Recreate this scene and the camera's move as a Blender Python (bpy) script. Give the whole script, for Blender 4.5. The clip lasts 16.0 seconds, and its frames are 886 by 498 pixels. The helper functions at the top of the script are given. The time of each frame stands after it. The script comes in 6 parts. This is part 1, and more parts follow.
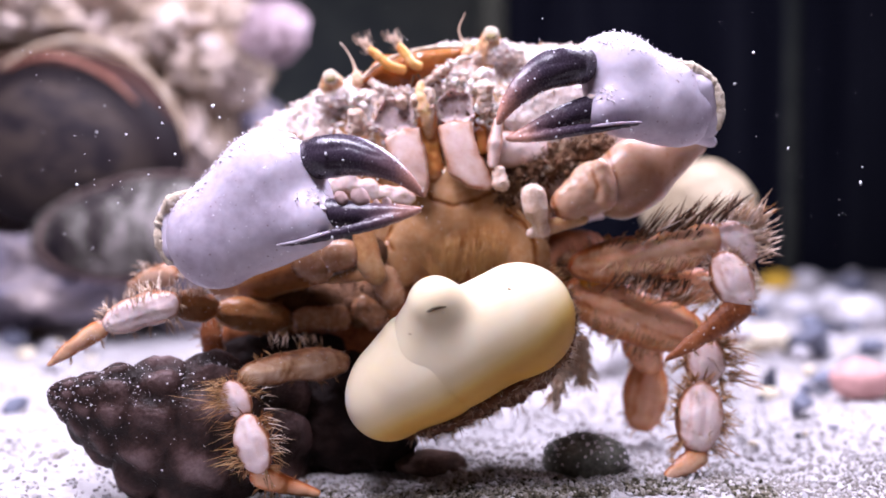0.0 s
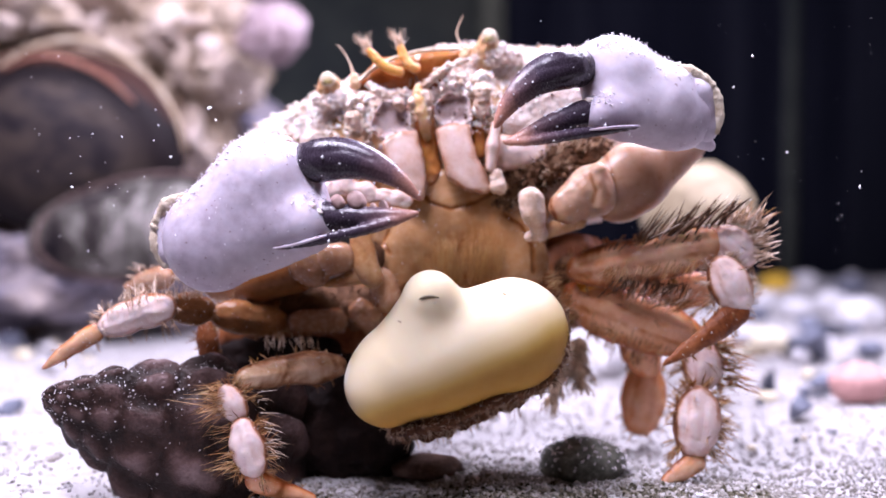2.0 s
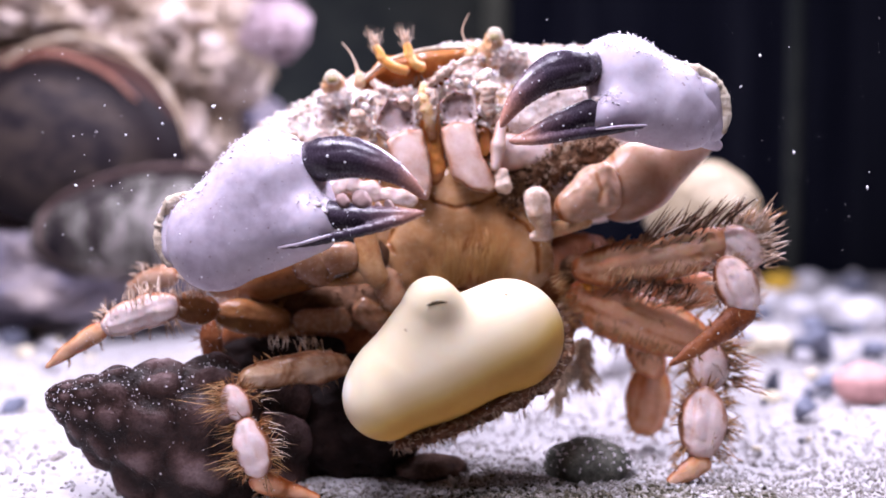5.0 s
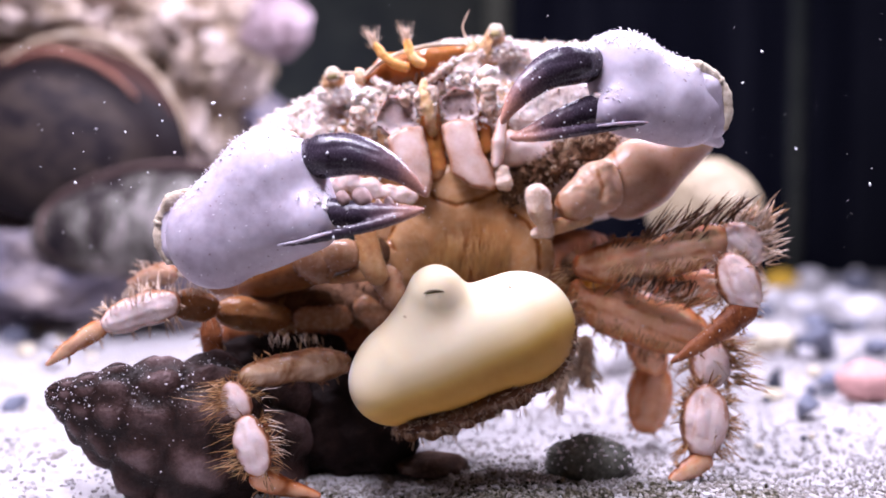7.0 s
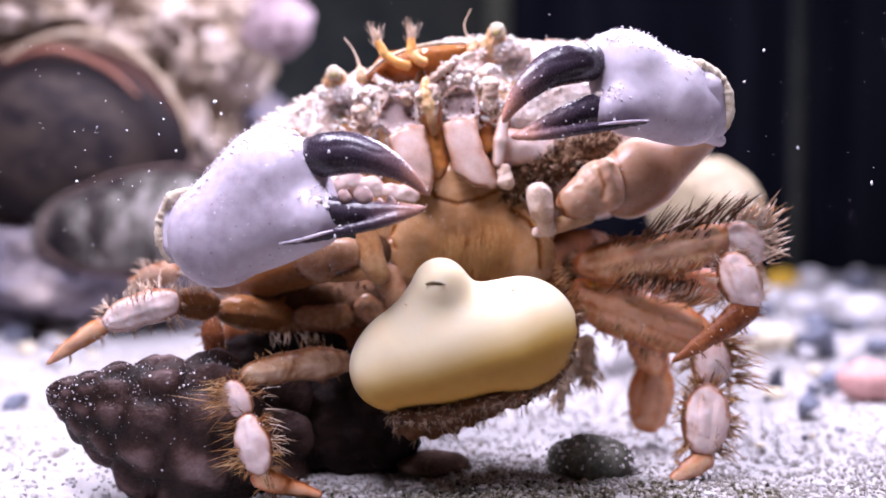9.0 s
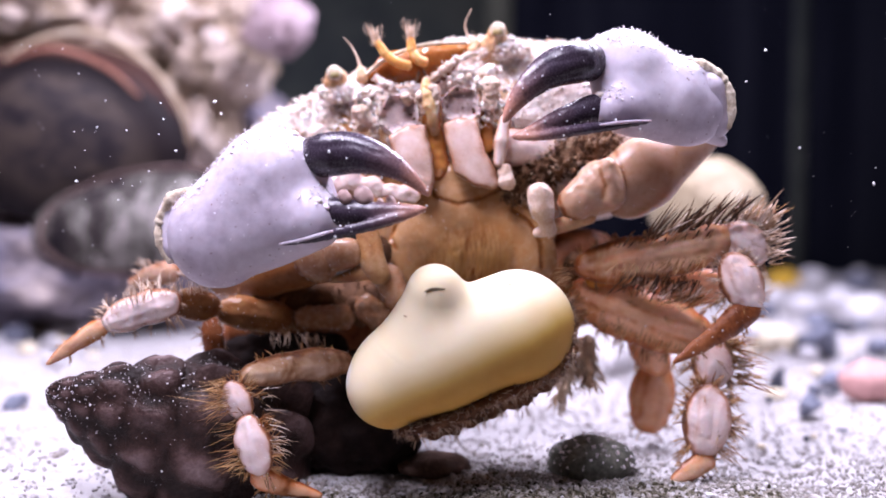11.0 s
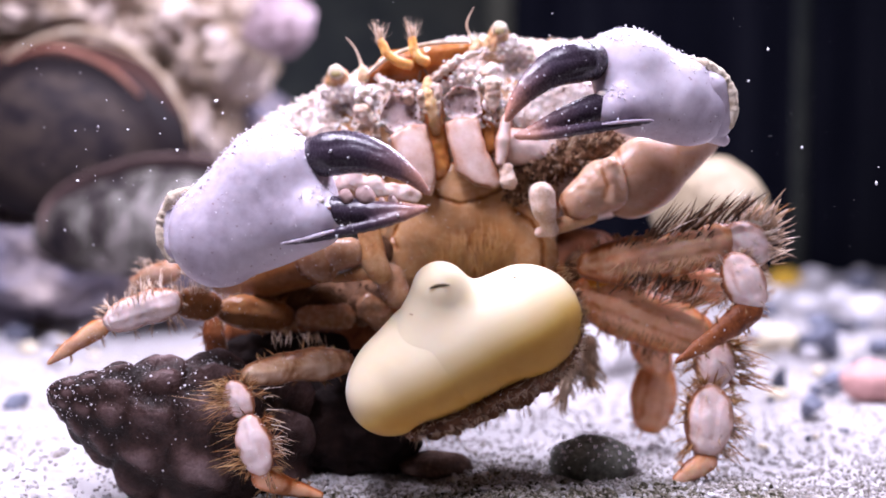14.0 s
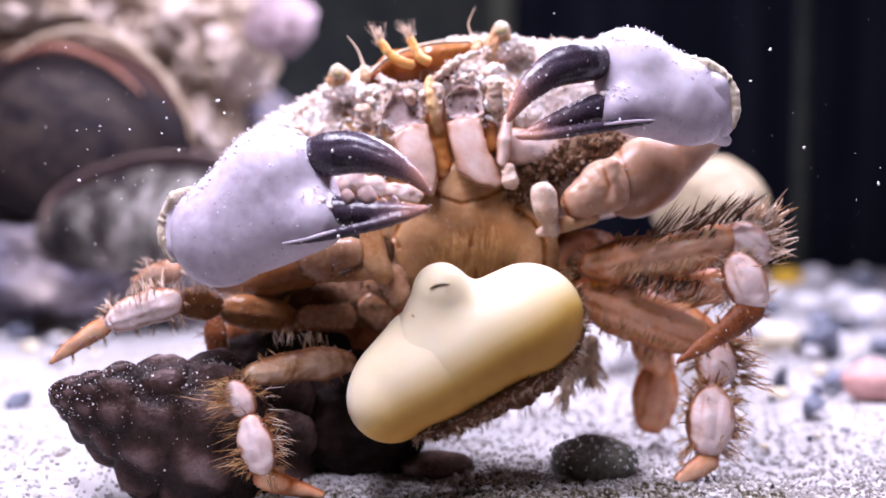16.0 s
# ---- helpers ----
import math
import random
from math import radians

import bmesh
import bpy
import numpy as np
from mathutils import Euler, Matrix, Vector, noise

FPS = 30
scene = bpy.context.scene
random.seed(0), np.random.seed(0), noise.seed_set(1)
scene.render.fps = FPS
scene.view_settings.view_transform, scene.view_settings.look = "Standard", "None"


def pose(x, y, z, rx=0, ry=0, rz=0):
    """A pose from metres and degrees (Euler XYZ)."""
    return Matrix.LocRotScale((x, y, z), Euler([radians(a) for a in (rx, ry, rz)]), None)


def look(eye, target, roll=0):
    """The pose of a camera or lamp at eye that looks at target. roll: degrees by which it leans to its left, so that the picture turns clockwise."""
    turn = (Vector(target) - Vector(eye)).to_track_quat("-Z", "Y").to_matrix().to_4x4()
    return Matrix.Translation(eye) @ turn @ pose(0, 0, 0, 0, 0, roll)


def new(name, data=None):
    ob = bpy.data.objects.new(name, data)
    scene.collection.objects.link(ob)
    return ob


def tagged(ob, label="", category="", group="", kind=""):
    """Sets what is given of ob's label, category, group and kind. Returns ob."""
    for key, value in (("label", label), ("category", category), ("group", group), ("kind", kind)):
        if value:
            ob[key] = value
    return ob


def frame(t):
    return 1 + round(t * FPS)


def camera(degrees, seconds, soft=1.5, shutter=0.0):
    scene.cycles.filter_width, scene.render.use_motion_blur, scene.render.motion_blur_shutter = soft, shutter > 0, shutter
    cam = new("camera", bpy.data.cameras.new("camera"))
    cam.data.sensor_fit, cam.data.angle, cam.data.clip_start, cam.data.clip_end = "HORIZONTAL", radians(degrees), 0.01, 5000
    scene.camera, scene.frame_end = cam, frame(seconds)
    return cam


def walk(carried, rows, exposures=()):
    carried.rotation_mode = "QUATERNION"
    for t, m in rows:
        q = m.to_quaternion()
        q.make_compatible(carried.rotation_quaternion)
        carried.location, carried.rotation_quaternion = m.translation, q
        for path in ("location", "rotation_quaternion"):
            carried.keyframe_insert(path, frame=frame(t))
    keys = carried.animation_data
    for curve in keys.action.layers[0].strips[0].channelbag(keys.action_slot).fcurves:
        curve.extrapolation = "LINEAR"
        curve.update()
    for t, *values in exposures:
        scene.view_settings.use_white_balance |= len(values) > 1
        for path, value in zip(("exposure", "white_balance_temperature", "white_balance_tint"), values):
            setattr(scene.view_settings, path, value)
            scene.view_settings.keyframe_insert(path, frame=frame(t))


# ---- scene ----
# A small tide-pool crab that carries a parasite's sac, filmed close through the front of a marine tank.

MM = 0.001
TILT = 3.262  # the camera looks down by this many degrees
EYE = Vector((0.0, -98.4, 30.2))  # millimetres, as all that follows up to the helpers
RIGHT = Vector((1, 0, 0))
UP = Vector((0, math.sin(radians(TILT)), math.cos(radians(TILT))))
AHEAD = Vector((0, math.cos(radians(TILT)), -math.sin(radians(TILT))))
STEP = 0.06
CLAW_REACH = 4.5

# ---- camera ----
cam = camera(50.4, 16.0, soft=1.7)
cam.data.dof.use_dof = True
cam.data.dof.focus_distance = 0.093
cam.data.dof.aperture_fstop = 14.0
REST = pose(0, EYE.y * MM, EYE.z * MM, 90 - TILT)
DRIFT = (
    (0.0, 0.153, -0.584, 1.236, 0.373, -0.175, -0.283),
    (0.5, 0.043, -0.359, 1.169, 0.336, -0.15, -0.29),
    (1.0, 0.16, -0.313, 1.109, 0.387, -0.187, -0.24),
    (1.5, 0.423, -0.176, 0.966, 0.349, -0.186, -0.151),
    (2.0, 0.415, -0.133, 0.784, 0.329, -0.199, -0.138),
    (2.5, 0.43, -0.057, 0.727, 0.279, -0.204, -0.127),
    (3.0, 0.332, -0.121, 0.65, 0.294, -0.206, -0.121),
    (3.5, 0.225, -0.033, 0.425, 0.225, -0.141, -0.038),
    (4.0, -0.043, 0.009, 0.384, 0.213, -0.172, 0.007),
    (6.5, 0.062, 0.137, 0.108, 0.09, -0.067, -0.0),
    (7.0, 0.16, 0.003, 0.008, 0.051, -0.006, -0.024),
    (7.5, 0.006, 0.026, -0.02, -0.004, 0.003, 0.029),
    (8.0, 0.0, -0.0, 0.0, 0.0, 0.0, -0.0),
    (8.5, 0.049, 0.008, 0.066, -0.004, -0.022, 0.003),
    (9.0, 0.063, -0.019, -0.038, -0.012, 0.021, 0.025),
    (11.5, 0.138, 0.114, -0.312, -0.049, 0.096, 0.04),
    (12.0, 0.112, 0.234, -0.184, -0.07, 0.064, 0.046),
    (12.5, 0.161, 0.113, -0.138, -0.02, 0.069, -0.018),
    (13.0, -0.053, 0.112, -0.213, 0.002, 0.071, 0.007),
    (13.5, -0.007, 0.198, -0.47, -0.092, 0.116, 0.076),
    (14.0, 0.046, 0.083, -0.473, -0.074, 0.144, 0.081),
    (14.5, 0.094, 0.091, -0.45, -0.187, 0.165, 0.101),
    (15.0, 0.124, 0.046, -0.392, -0.166, 0.132, 0.049),
    (15.5, 0.142, 0.036, -0.401, -0.168, 0.142, 0.075),
    (16.0, -0.019, 0.315, -0.477, -0.215, 0.205, 0.123),)
walk(cam, [(t, REST @ pose(x * MM, y * MM, z * MM, a, b, c)) for t, x, y, z, a, b, c in DRIFT], ((0.0, 0.0, 6250, 28), (16.0, 0.0, 6250, 28)))

# ---- light ----
world = bpy.data.worlds.new("world")
scene.world = world
world.use_nodes = True
room = world.node_tree.nodes["Background"]
room.inputs["Color"].default_value = (1.0, 0.77, 0.66, 1)
room.inputs["Strength"].default_value = 0.05


def lamp(name, place, target, wide, deep, watts, colour):
    data = bpy.data.lights.new(name, "AREA")
    data.shape, data.size, data.size_y = "RECTANGLE", wide * MM, deep * MM
    data.energy, data.color = watts, colour
    ob = new(name, data)
    ob.matrix_world = look(Vector(place) * MM, Vector(target) * MM)
    return ob


lamp("tank_lamp", (-58, -36, 164), (0, 0, 14), 150, 30, 0.91, (0.87, 0.89, 1.0))
lamp("tank_lamp", (62, 64, 152), (8, 10, 5), 150, 40, 0.82, (0.84, 0.87, 1.0))


# ---- helpers ----
def lay(x, y, d):
    """A place of the plan, which is laid out to fit the camera's resting view: x to the right and y down, in steps of
    0.06 mm on the plane 100 mm ahead of the eye, which spread with d, the millimetres behind that plane.
    """
    s = STEP * (1 + d / 100)
    return EYE + RIGHT * ((x - 784) * s) + UP * ((441 - y) * s) + AHEAD * (100 + d)


def size(r, d):
    return r * STEP * (1 + d / 100)


def field(shapes, pts, k):
    """The smooth union of tapered capsules (x, y, d, r, x, y, d, r[, flat]) at the points."""
    f = None
    for s in shapes:
        flat = s[8] if len(s) > 8 else 1.0
        a, b = np.array(lay(*s[:3])), np.array(lay(*s[4:7]))
        ra, rb = size(s[3], s[2]), size(s[7], s[6])
        w = np.array([1, 1 / flat, 1])
        p, q = (pts - a) * w, (b - a) * w
        h = np.clip(p @ q / max(q @ q, 1e-9), 0, 1)
        g = np.linalg.norm(p - h[..., None] * q, axis=-1) - (ra + (rb - ra) * h)
        if f is None:
            f = g
        else:
            m = np.clip(0.5 + 0.5 * (g - f) / k, 0, 1)
            f = g + (f - g) * m - k * m * (1 - m)
    return f


def net(f, low, cell):
    """Vertices and quads of the zero surface of a grid."""
    s = f < 0
    n = np.array(f.shape) - 1
    corner = [(i, j, k) for i in (0, 1) for j in (0, 1) for k in (0, 1)]
    cut = lambda a, c: a[c[0]:c[0] + n[0], c[1]:c[1] + n[1], c[2]:c[2] + n[2]]
    total = sum(cut(s, c).astype(int) for c in corner)
    mixed = (total > 0) & (total < 8)
    where = np.argwhere(mixed)
    index = -np.ones(mixed.shape, int)
    index[mixed] = np.arange(len(where))
    acc, num = np.zeros((len(where), 3)), np.zeros(len(where))
    for c in corner:
        for ax in range(3):
            if c[ax]:
                continue
            e = list(c)
            e[ax] = 1
            fa, fb = cut(f, c)[mixed], cut(f, e)[mixed]
            on = (fa < 0) != (fb < 0)
            h = np.where(on, fa / np.where(on, fa - fb, 1), 0)
            p = np.tile(np.array(c, float), (len(where), 1))
            p[:, ax] += h
            acc[on] += p[on]
            num[on] += 1
    verts = np.array(low) + (where + acc / num[:, None]) * cell
    quads = []
    for ax in range(3):
        u, v = (ax + 1) % 3, (ax + 2) % 3
        lo, hi = [slice(None)] * 3, [slice(None)] * 3
        lo[ax], hi[ax] = slice(0, n[ax]), slice(1, n[ax] + 1)
        a, b = s[tuple(lo)], s[tuple(hi)]
        for at, flip in ((np.argwhere(a & ~b), False), (np.argwhere(~a & b), True)):
            at = at[(at[:, u] > 0) & (at[:, v] > 0) & (at[:, u] < n[u]) & (at[:, v] < n[v])]
            ring = []
            for du, dv in ((1, 1), (0, 1), (0, 0), (1, 0)):
                q = at.copy()
                q[:, u] -= du
                q[:, v] -= dv
                ring.append(index[q[:, 0], q[:, 1], q[:, 2]])
            q = np.stack(ring, 1)
            quads.append(q[:, ::-1] if flip else q)
    return verts, np.concatenate(quads)


def skin(shapes, k=0.5, cell=0.35, cuts=(), rough=0.0, grain=1.0, grooves=(), groove=(0.3, 4)):
    """A closed organic surface round tapered capsules, in millimetres. cuts are hollowed out; rough lifts it by noise of that height; grooves are plan lines pressed into the side that is seen, groove their depth and width."""
    low, high = np.full(3, 1e9), np.full(3, -1e9)
    for s in shapes:
        for i in (0, 4):
            c, r = np.array(lay(*s[i:i + 3])), size(s[i + 3], s[i + 2]) * max(1, s[8] if len(s) > 8 else 1)
            low, high = np.minimum(low, c - r), np.maximum(high, c + r)
    low, high = low - 2 * cell - k * 0.3, high + 2 * cell + k * 0.3
    n = np.ceil((high - low) / cell).astype(int) + 1
    pts = np.stack(np.meshgrid(*[low[i] + np.arange(n[i]) * cell for i in range(3)], indexing="ij"), -1)
    f = field(shapes, pts, k)
    for c in cuts:
        g = -field([c], pts, k)
        m = np.clip(0.5 + 0.5 * (f - g) / 0.7, 0, 1)
        f = g + (f - g) * m + 0.7 * m * (1 - m)
    v, q = net(f, low, cell)
    if rough:
        nor = normals(v, q)
        h = np.array([noise.noise(Vector(p) / grain) + 0.5 * noise.noise(Vector(p) / grain * 2.7) for p in v])
        v = v + nor * (h * rough)[:, None]
    if grooves:
        nor = normals(v, q)
        away = (v - np.array(EYE)) @ np.array(AHEAD)
        px = np.stack([784 + (v - np.array(EYE)) @ np.array(RIGHT) / away * 100 / STEP, 441 - (v - np.array(EYE)) @ np.array(UP) / away * 100 / STEP], 1)
        near = np.full(len(v), 1e9)
        for line in grooves:
            for a, b in zip(line, line[1:]):
                a, b = np.array(a, float), np.array(b, float)
                h = np.clip((px - a) @ (b - a) / ((b - a) @ (b - a)), 0, 1)
                near = np.minimum(near, np.linalg.norm(px - a - h[:, None] * (b - a), axis=1))
        press = groove[0] * np.exp(-(near / groove[1]) ** 2) * (nor[:, 1] < 0.1)
        v = v - nor * press[:, None]
    return v, q


def fore(shapes, *args, **more):
    """A skin whose shapes stand nearer to the viewer, as the claws are held before the body."""
    return skin([(a[0], a[1], a[2] - CLAW_REACH, a[3], a[4], a[5], a[6] - CLAW_REACH, *a[7:]) for a in shapes], *args, **more)


def seam(v, lines, width):
    """0 along plan lines, 1 away from them: the tone of dark seams and plate edges."""
    rel = v - np.array(EYE)
    away = rel @ np.array(AHEAD)
    p = np.stack([784 + rel @ np.array(RIGHT) / away * 100 / STEP, 441 - rel @ np.array(UP) / away * 100 / STEP], 1)
    near = np.full(len(v), 1e9)
    for line in lines:
        for a, b in zip(line, line[1:]):
            a, b = np.array(a, float), np.array(b, float)
            h = np.clip((p - a) @ (b - a) / ((b - a) @ (b - a)), 0, 1)
            near = np.minimum(near, np.linalg.norm(p - a - h[:, None] * (b - a), axis=1))
    return 1 - np.exp(-(near / width) ** 2)


def chain(*knots, flat=1.0, cuts=4):
    """Tapered capsules along a smooth curve through (x, y, d, r)."""
    p = np.array(knots, float)
    out = []
    for i in range(len(p) - 1):
        a, b, c, d = p[max(i - 1, 0)], p[i], p[i + 1], p[min(i + 2, len(p) - 1)]
        for j in range(cuts):
            u = j / cuts
            out.append(0.5 * (2 * b + (c - a) * u + (2 * a - 5 * b + 4 * c - d) * u * u + (3 * b - a - 3 * c + d) * u ** 3))
    out.append(p[-1])
    return [(*a, *b, flat) for a, b in zip(out, out[1:])]


def normals(v, q):
    n = np.zeros_like(v)
    c = np.cross(v[q[:, 2]] - v[q[:, 0]], v[q[:, 3 if q.shape[1] > 3 else 1]] - v[q[:, 1 if q.shape[1] > 3 else 0]])
    if q.shape[1] == 3:
        c = np.cross(v[q[:, 1]] - v[q[:, 0]], v[q[:, 2]] - v[q[:, 0]])
    for i in range(q.shape[1]):
        np.add.at(n, q[:, i], c)
    return n / np.maximum(np.linalg.norm(n, axis=1), 1e-9)[:, None]


BALL_V, BALL_F = None, None


def grains(spots, radii, rng, squash=0.75):
    """Many small uneven lumps as one set of vertices and triangles."""
    global BALL_V, BALL_F
    if BALL_V is None:
        bm = bmesh.new()
        bmesh.ops.create_icosphere(bm, subdivisions=1, radius=1)
        BALL_V = np.array([p.co[:] for p in bm.verts])
        BALL_F = np.array([[p.index for p in g.verts] for g in bm.faces])
        bm.free()
    n, m = len(spots), len(BALL_V)
    scale = rng.uniform(squash, 1.25, (n, 1, 3)) * rng.uniform(0.55, 1.3, (n, m, 1))
    v = BALL_V[None] * scale * np.asarray(radii)[:, None, None] + np.asarray(spots)[:, None]
    f = BALL_F[None] + (np.arange(n) * m)[:, None, None]
    return v.reshape(-1, 3), f.reshape(-1, 3)


def bristles(roots, ways, lengths, thick, rng, droop=0.25, curl=(0, 0, 0)):
    """Curved tapering hairs, each of three joints. curl: the way towards which all of them bend."""
    roots, ways = np.asarray(roots), np.asarray(ways)
    n = len(roots)
    lengths = np.asarray(lengths)[:, None] * np.ones((n, 1))
    side = np.cross(ways, rng.normal(size=(n, 3)))
    side /= np.maximum(np.linalg.norm(side, axis=1), 1e-9)[:, None]
    other = np.cross(ways, side)
    bend = rng.normal(size=(n, 3)) * 0.12 + np.array([0, 0, -droop]) + np.array(curl, float)
    rows = []
    for h, w in ((0, 1.0), (0.4, 0.95), (0.75, 0.65)):
        c = roots + ways * lengths * h + bend * lengths * h * h
        for a in (0, 2.094, 4.189):
            rows.append(c + (side * math.cos(a) + other * math.sin(a)) * thick * w)
    rows.append(roots + ways * lengths + bend * lengths)
    v = np.stack(rows, 1)
    tri = []
    for i in range(3):
        j = (i + 1) % 3
        tri += [(i, j, 3 + j), (i, 3 + j, 3 + i), (3 + i, 3 + j, 6 + j), (3 + i, 6 + j, 6 + i), (6 + i, 6 + j, 9)]
    f = np.array(tri)[None] + (np.arange(n) * 10)[:, None, None]
    return v.reshape(-1, 3), f.reshape(-1, 3)


def tube(points, radii, sides=10, worn=0.0):
    """A round rod along plan points (x, y, d), smoothed, with tapering radii in plan steps."""
    p = np.array([lay(*q) for q in points])
    r = np.array([size(a, q[2]) for a, q in zip(radii, points)])
    fine = np.linspace(0, len(p) - 1, (len(p) - 1) * (12 if worn else 5) + 1)
    out, rr = [], []
    for t in fine:
        i = min(int(t), len(p) - 2)
        u = t - i
        a, b, c, d = p[max(i - 1, 0)], p[i], p[i + 1], p[min(i + 2, len(p) - 1)]
        out.append(0.5 * (2 * b + (c - a) * u + (2 * a - 5 * b + 4 * c - d) * u * u + (3 * b - a - 3 * c + d) * u ** 3))
        rr.append(r[i] + (r[i + 1] - r[i]) * u)
    out = np.array(out)
    way = np.gradient(out, axis=0)
    way /= np.maximum(np.linalg.norm(way, axis=1), 1e-9)[:, None]
    side = np.cross(way, np.array([0.13, -0.97, 0.2]))
    side /= np.maximum(np.linalg.norm(side, axis=1), 1e-9)[:, None]
    other = np.cross(way, side)
    lump = [1 + worn * noise.noise(Vector(p) / 0.5) for p in out]
    v = [out[i] + (side[i] * math.cos(a) + other[i] * math.sin(a)) * rr[i] * (lump[i] + worn * noise.noise(Vector((a * 2, i * 0.9, 3)))) for i in range(len(out)) for a in np.linspace(0, 2 * math.pi, sides, endpoint=False)]
    f = [(i * sides + j, i * sides + (j + 1) % sides, (i + 1) * sides + (j + 1) % sides, (i + 1) * sides + j) for i in range(len(out) - 1) for j in range(sides)]
    n = len(v)
    v += [out[0] - way[0] * rr[0] * 0.6, out[-1] + way[-1] * rr[-1] * 0.6]
    last = (len(out) - 1) * sides
    f += [(n, (j + 1) % sides, j, n) for j in range(sides)] + [(n + 1, last + j, last + (j + 1) % sides, n + 1) for j in range(sides)]
    return np.array(v), [q if q[0] != q[3] else q[:3] for q in f]


def join(*meshes):
    v, f, n = [], [], 0
    for a, b in meshes:
        v.append(np.asarray(a))
        f += [tuple(int(i) + n for i in q) for q in b]
        n += len(a)
    return np.concatenate(v), f


ORIGIN = {}


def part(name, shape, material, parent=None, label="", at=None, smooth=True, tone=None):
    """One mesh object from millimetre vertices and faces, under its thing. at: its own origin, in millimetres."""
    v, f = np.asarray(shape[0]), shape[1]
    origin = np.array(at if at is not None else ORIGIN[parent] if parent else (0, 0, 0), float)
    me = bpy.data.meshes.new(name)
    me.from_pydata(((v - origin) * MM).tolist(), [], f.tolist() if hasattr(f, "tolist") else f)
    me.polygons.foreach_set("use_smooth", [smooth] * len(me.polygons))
    # Default tone is fitted to the camera's view: paler facing it, darker margins.
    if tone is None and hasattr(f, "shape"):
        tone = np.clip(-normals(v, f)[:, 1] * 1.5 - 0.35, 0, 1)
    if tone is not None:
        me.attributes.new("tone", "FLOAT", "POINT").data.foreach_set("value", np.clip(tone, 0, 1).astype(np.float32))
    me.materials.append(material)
    me.update()
    ob = new(name, me)
    ORIGIN[ob] = origin
    ob.location = Vector(origin - (ORIGIN[parent] if parent else 0)) * MM
    if parent:
        ob.parent = parent
    if label:
        tagged(ob, label)
    return ob


def thing(name, base, label, category, group="", kind=""):
    ob = new(name)
    ob.empty_display_size = 0.005
    ORIGIN[ob] = np.array(base, float)
    ob.location = Vector(base) * MM
    return tagged(ob, label, category, group, kind)


def along(v, a, b):
    """0 to 1 from plan place a to b."""
    a, b = np.array(lay(*a)), np.array(lay(*b))
    return (v - a) @ (b - a) / ((b - a) @ (b - a))


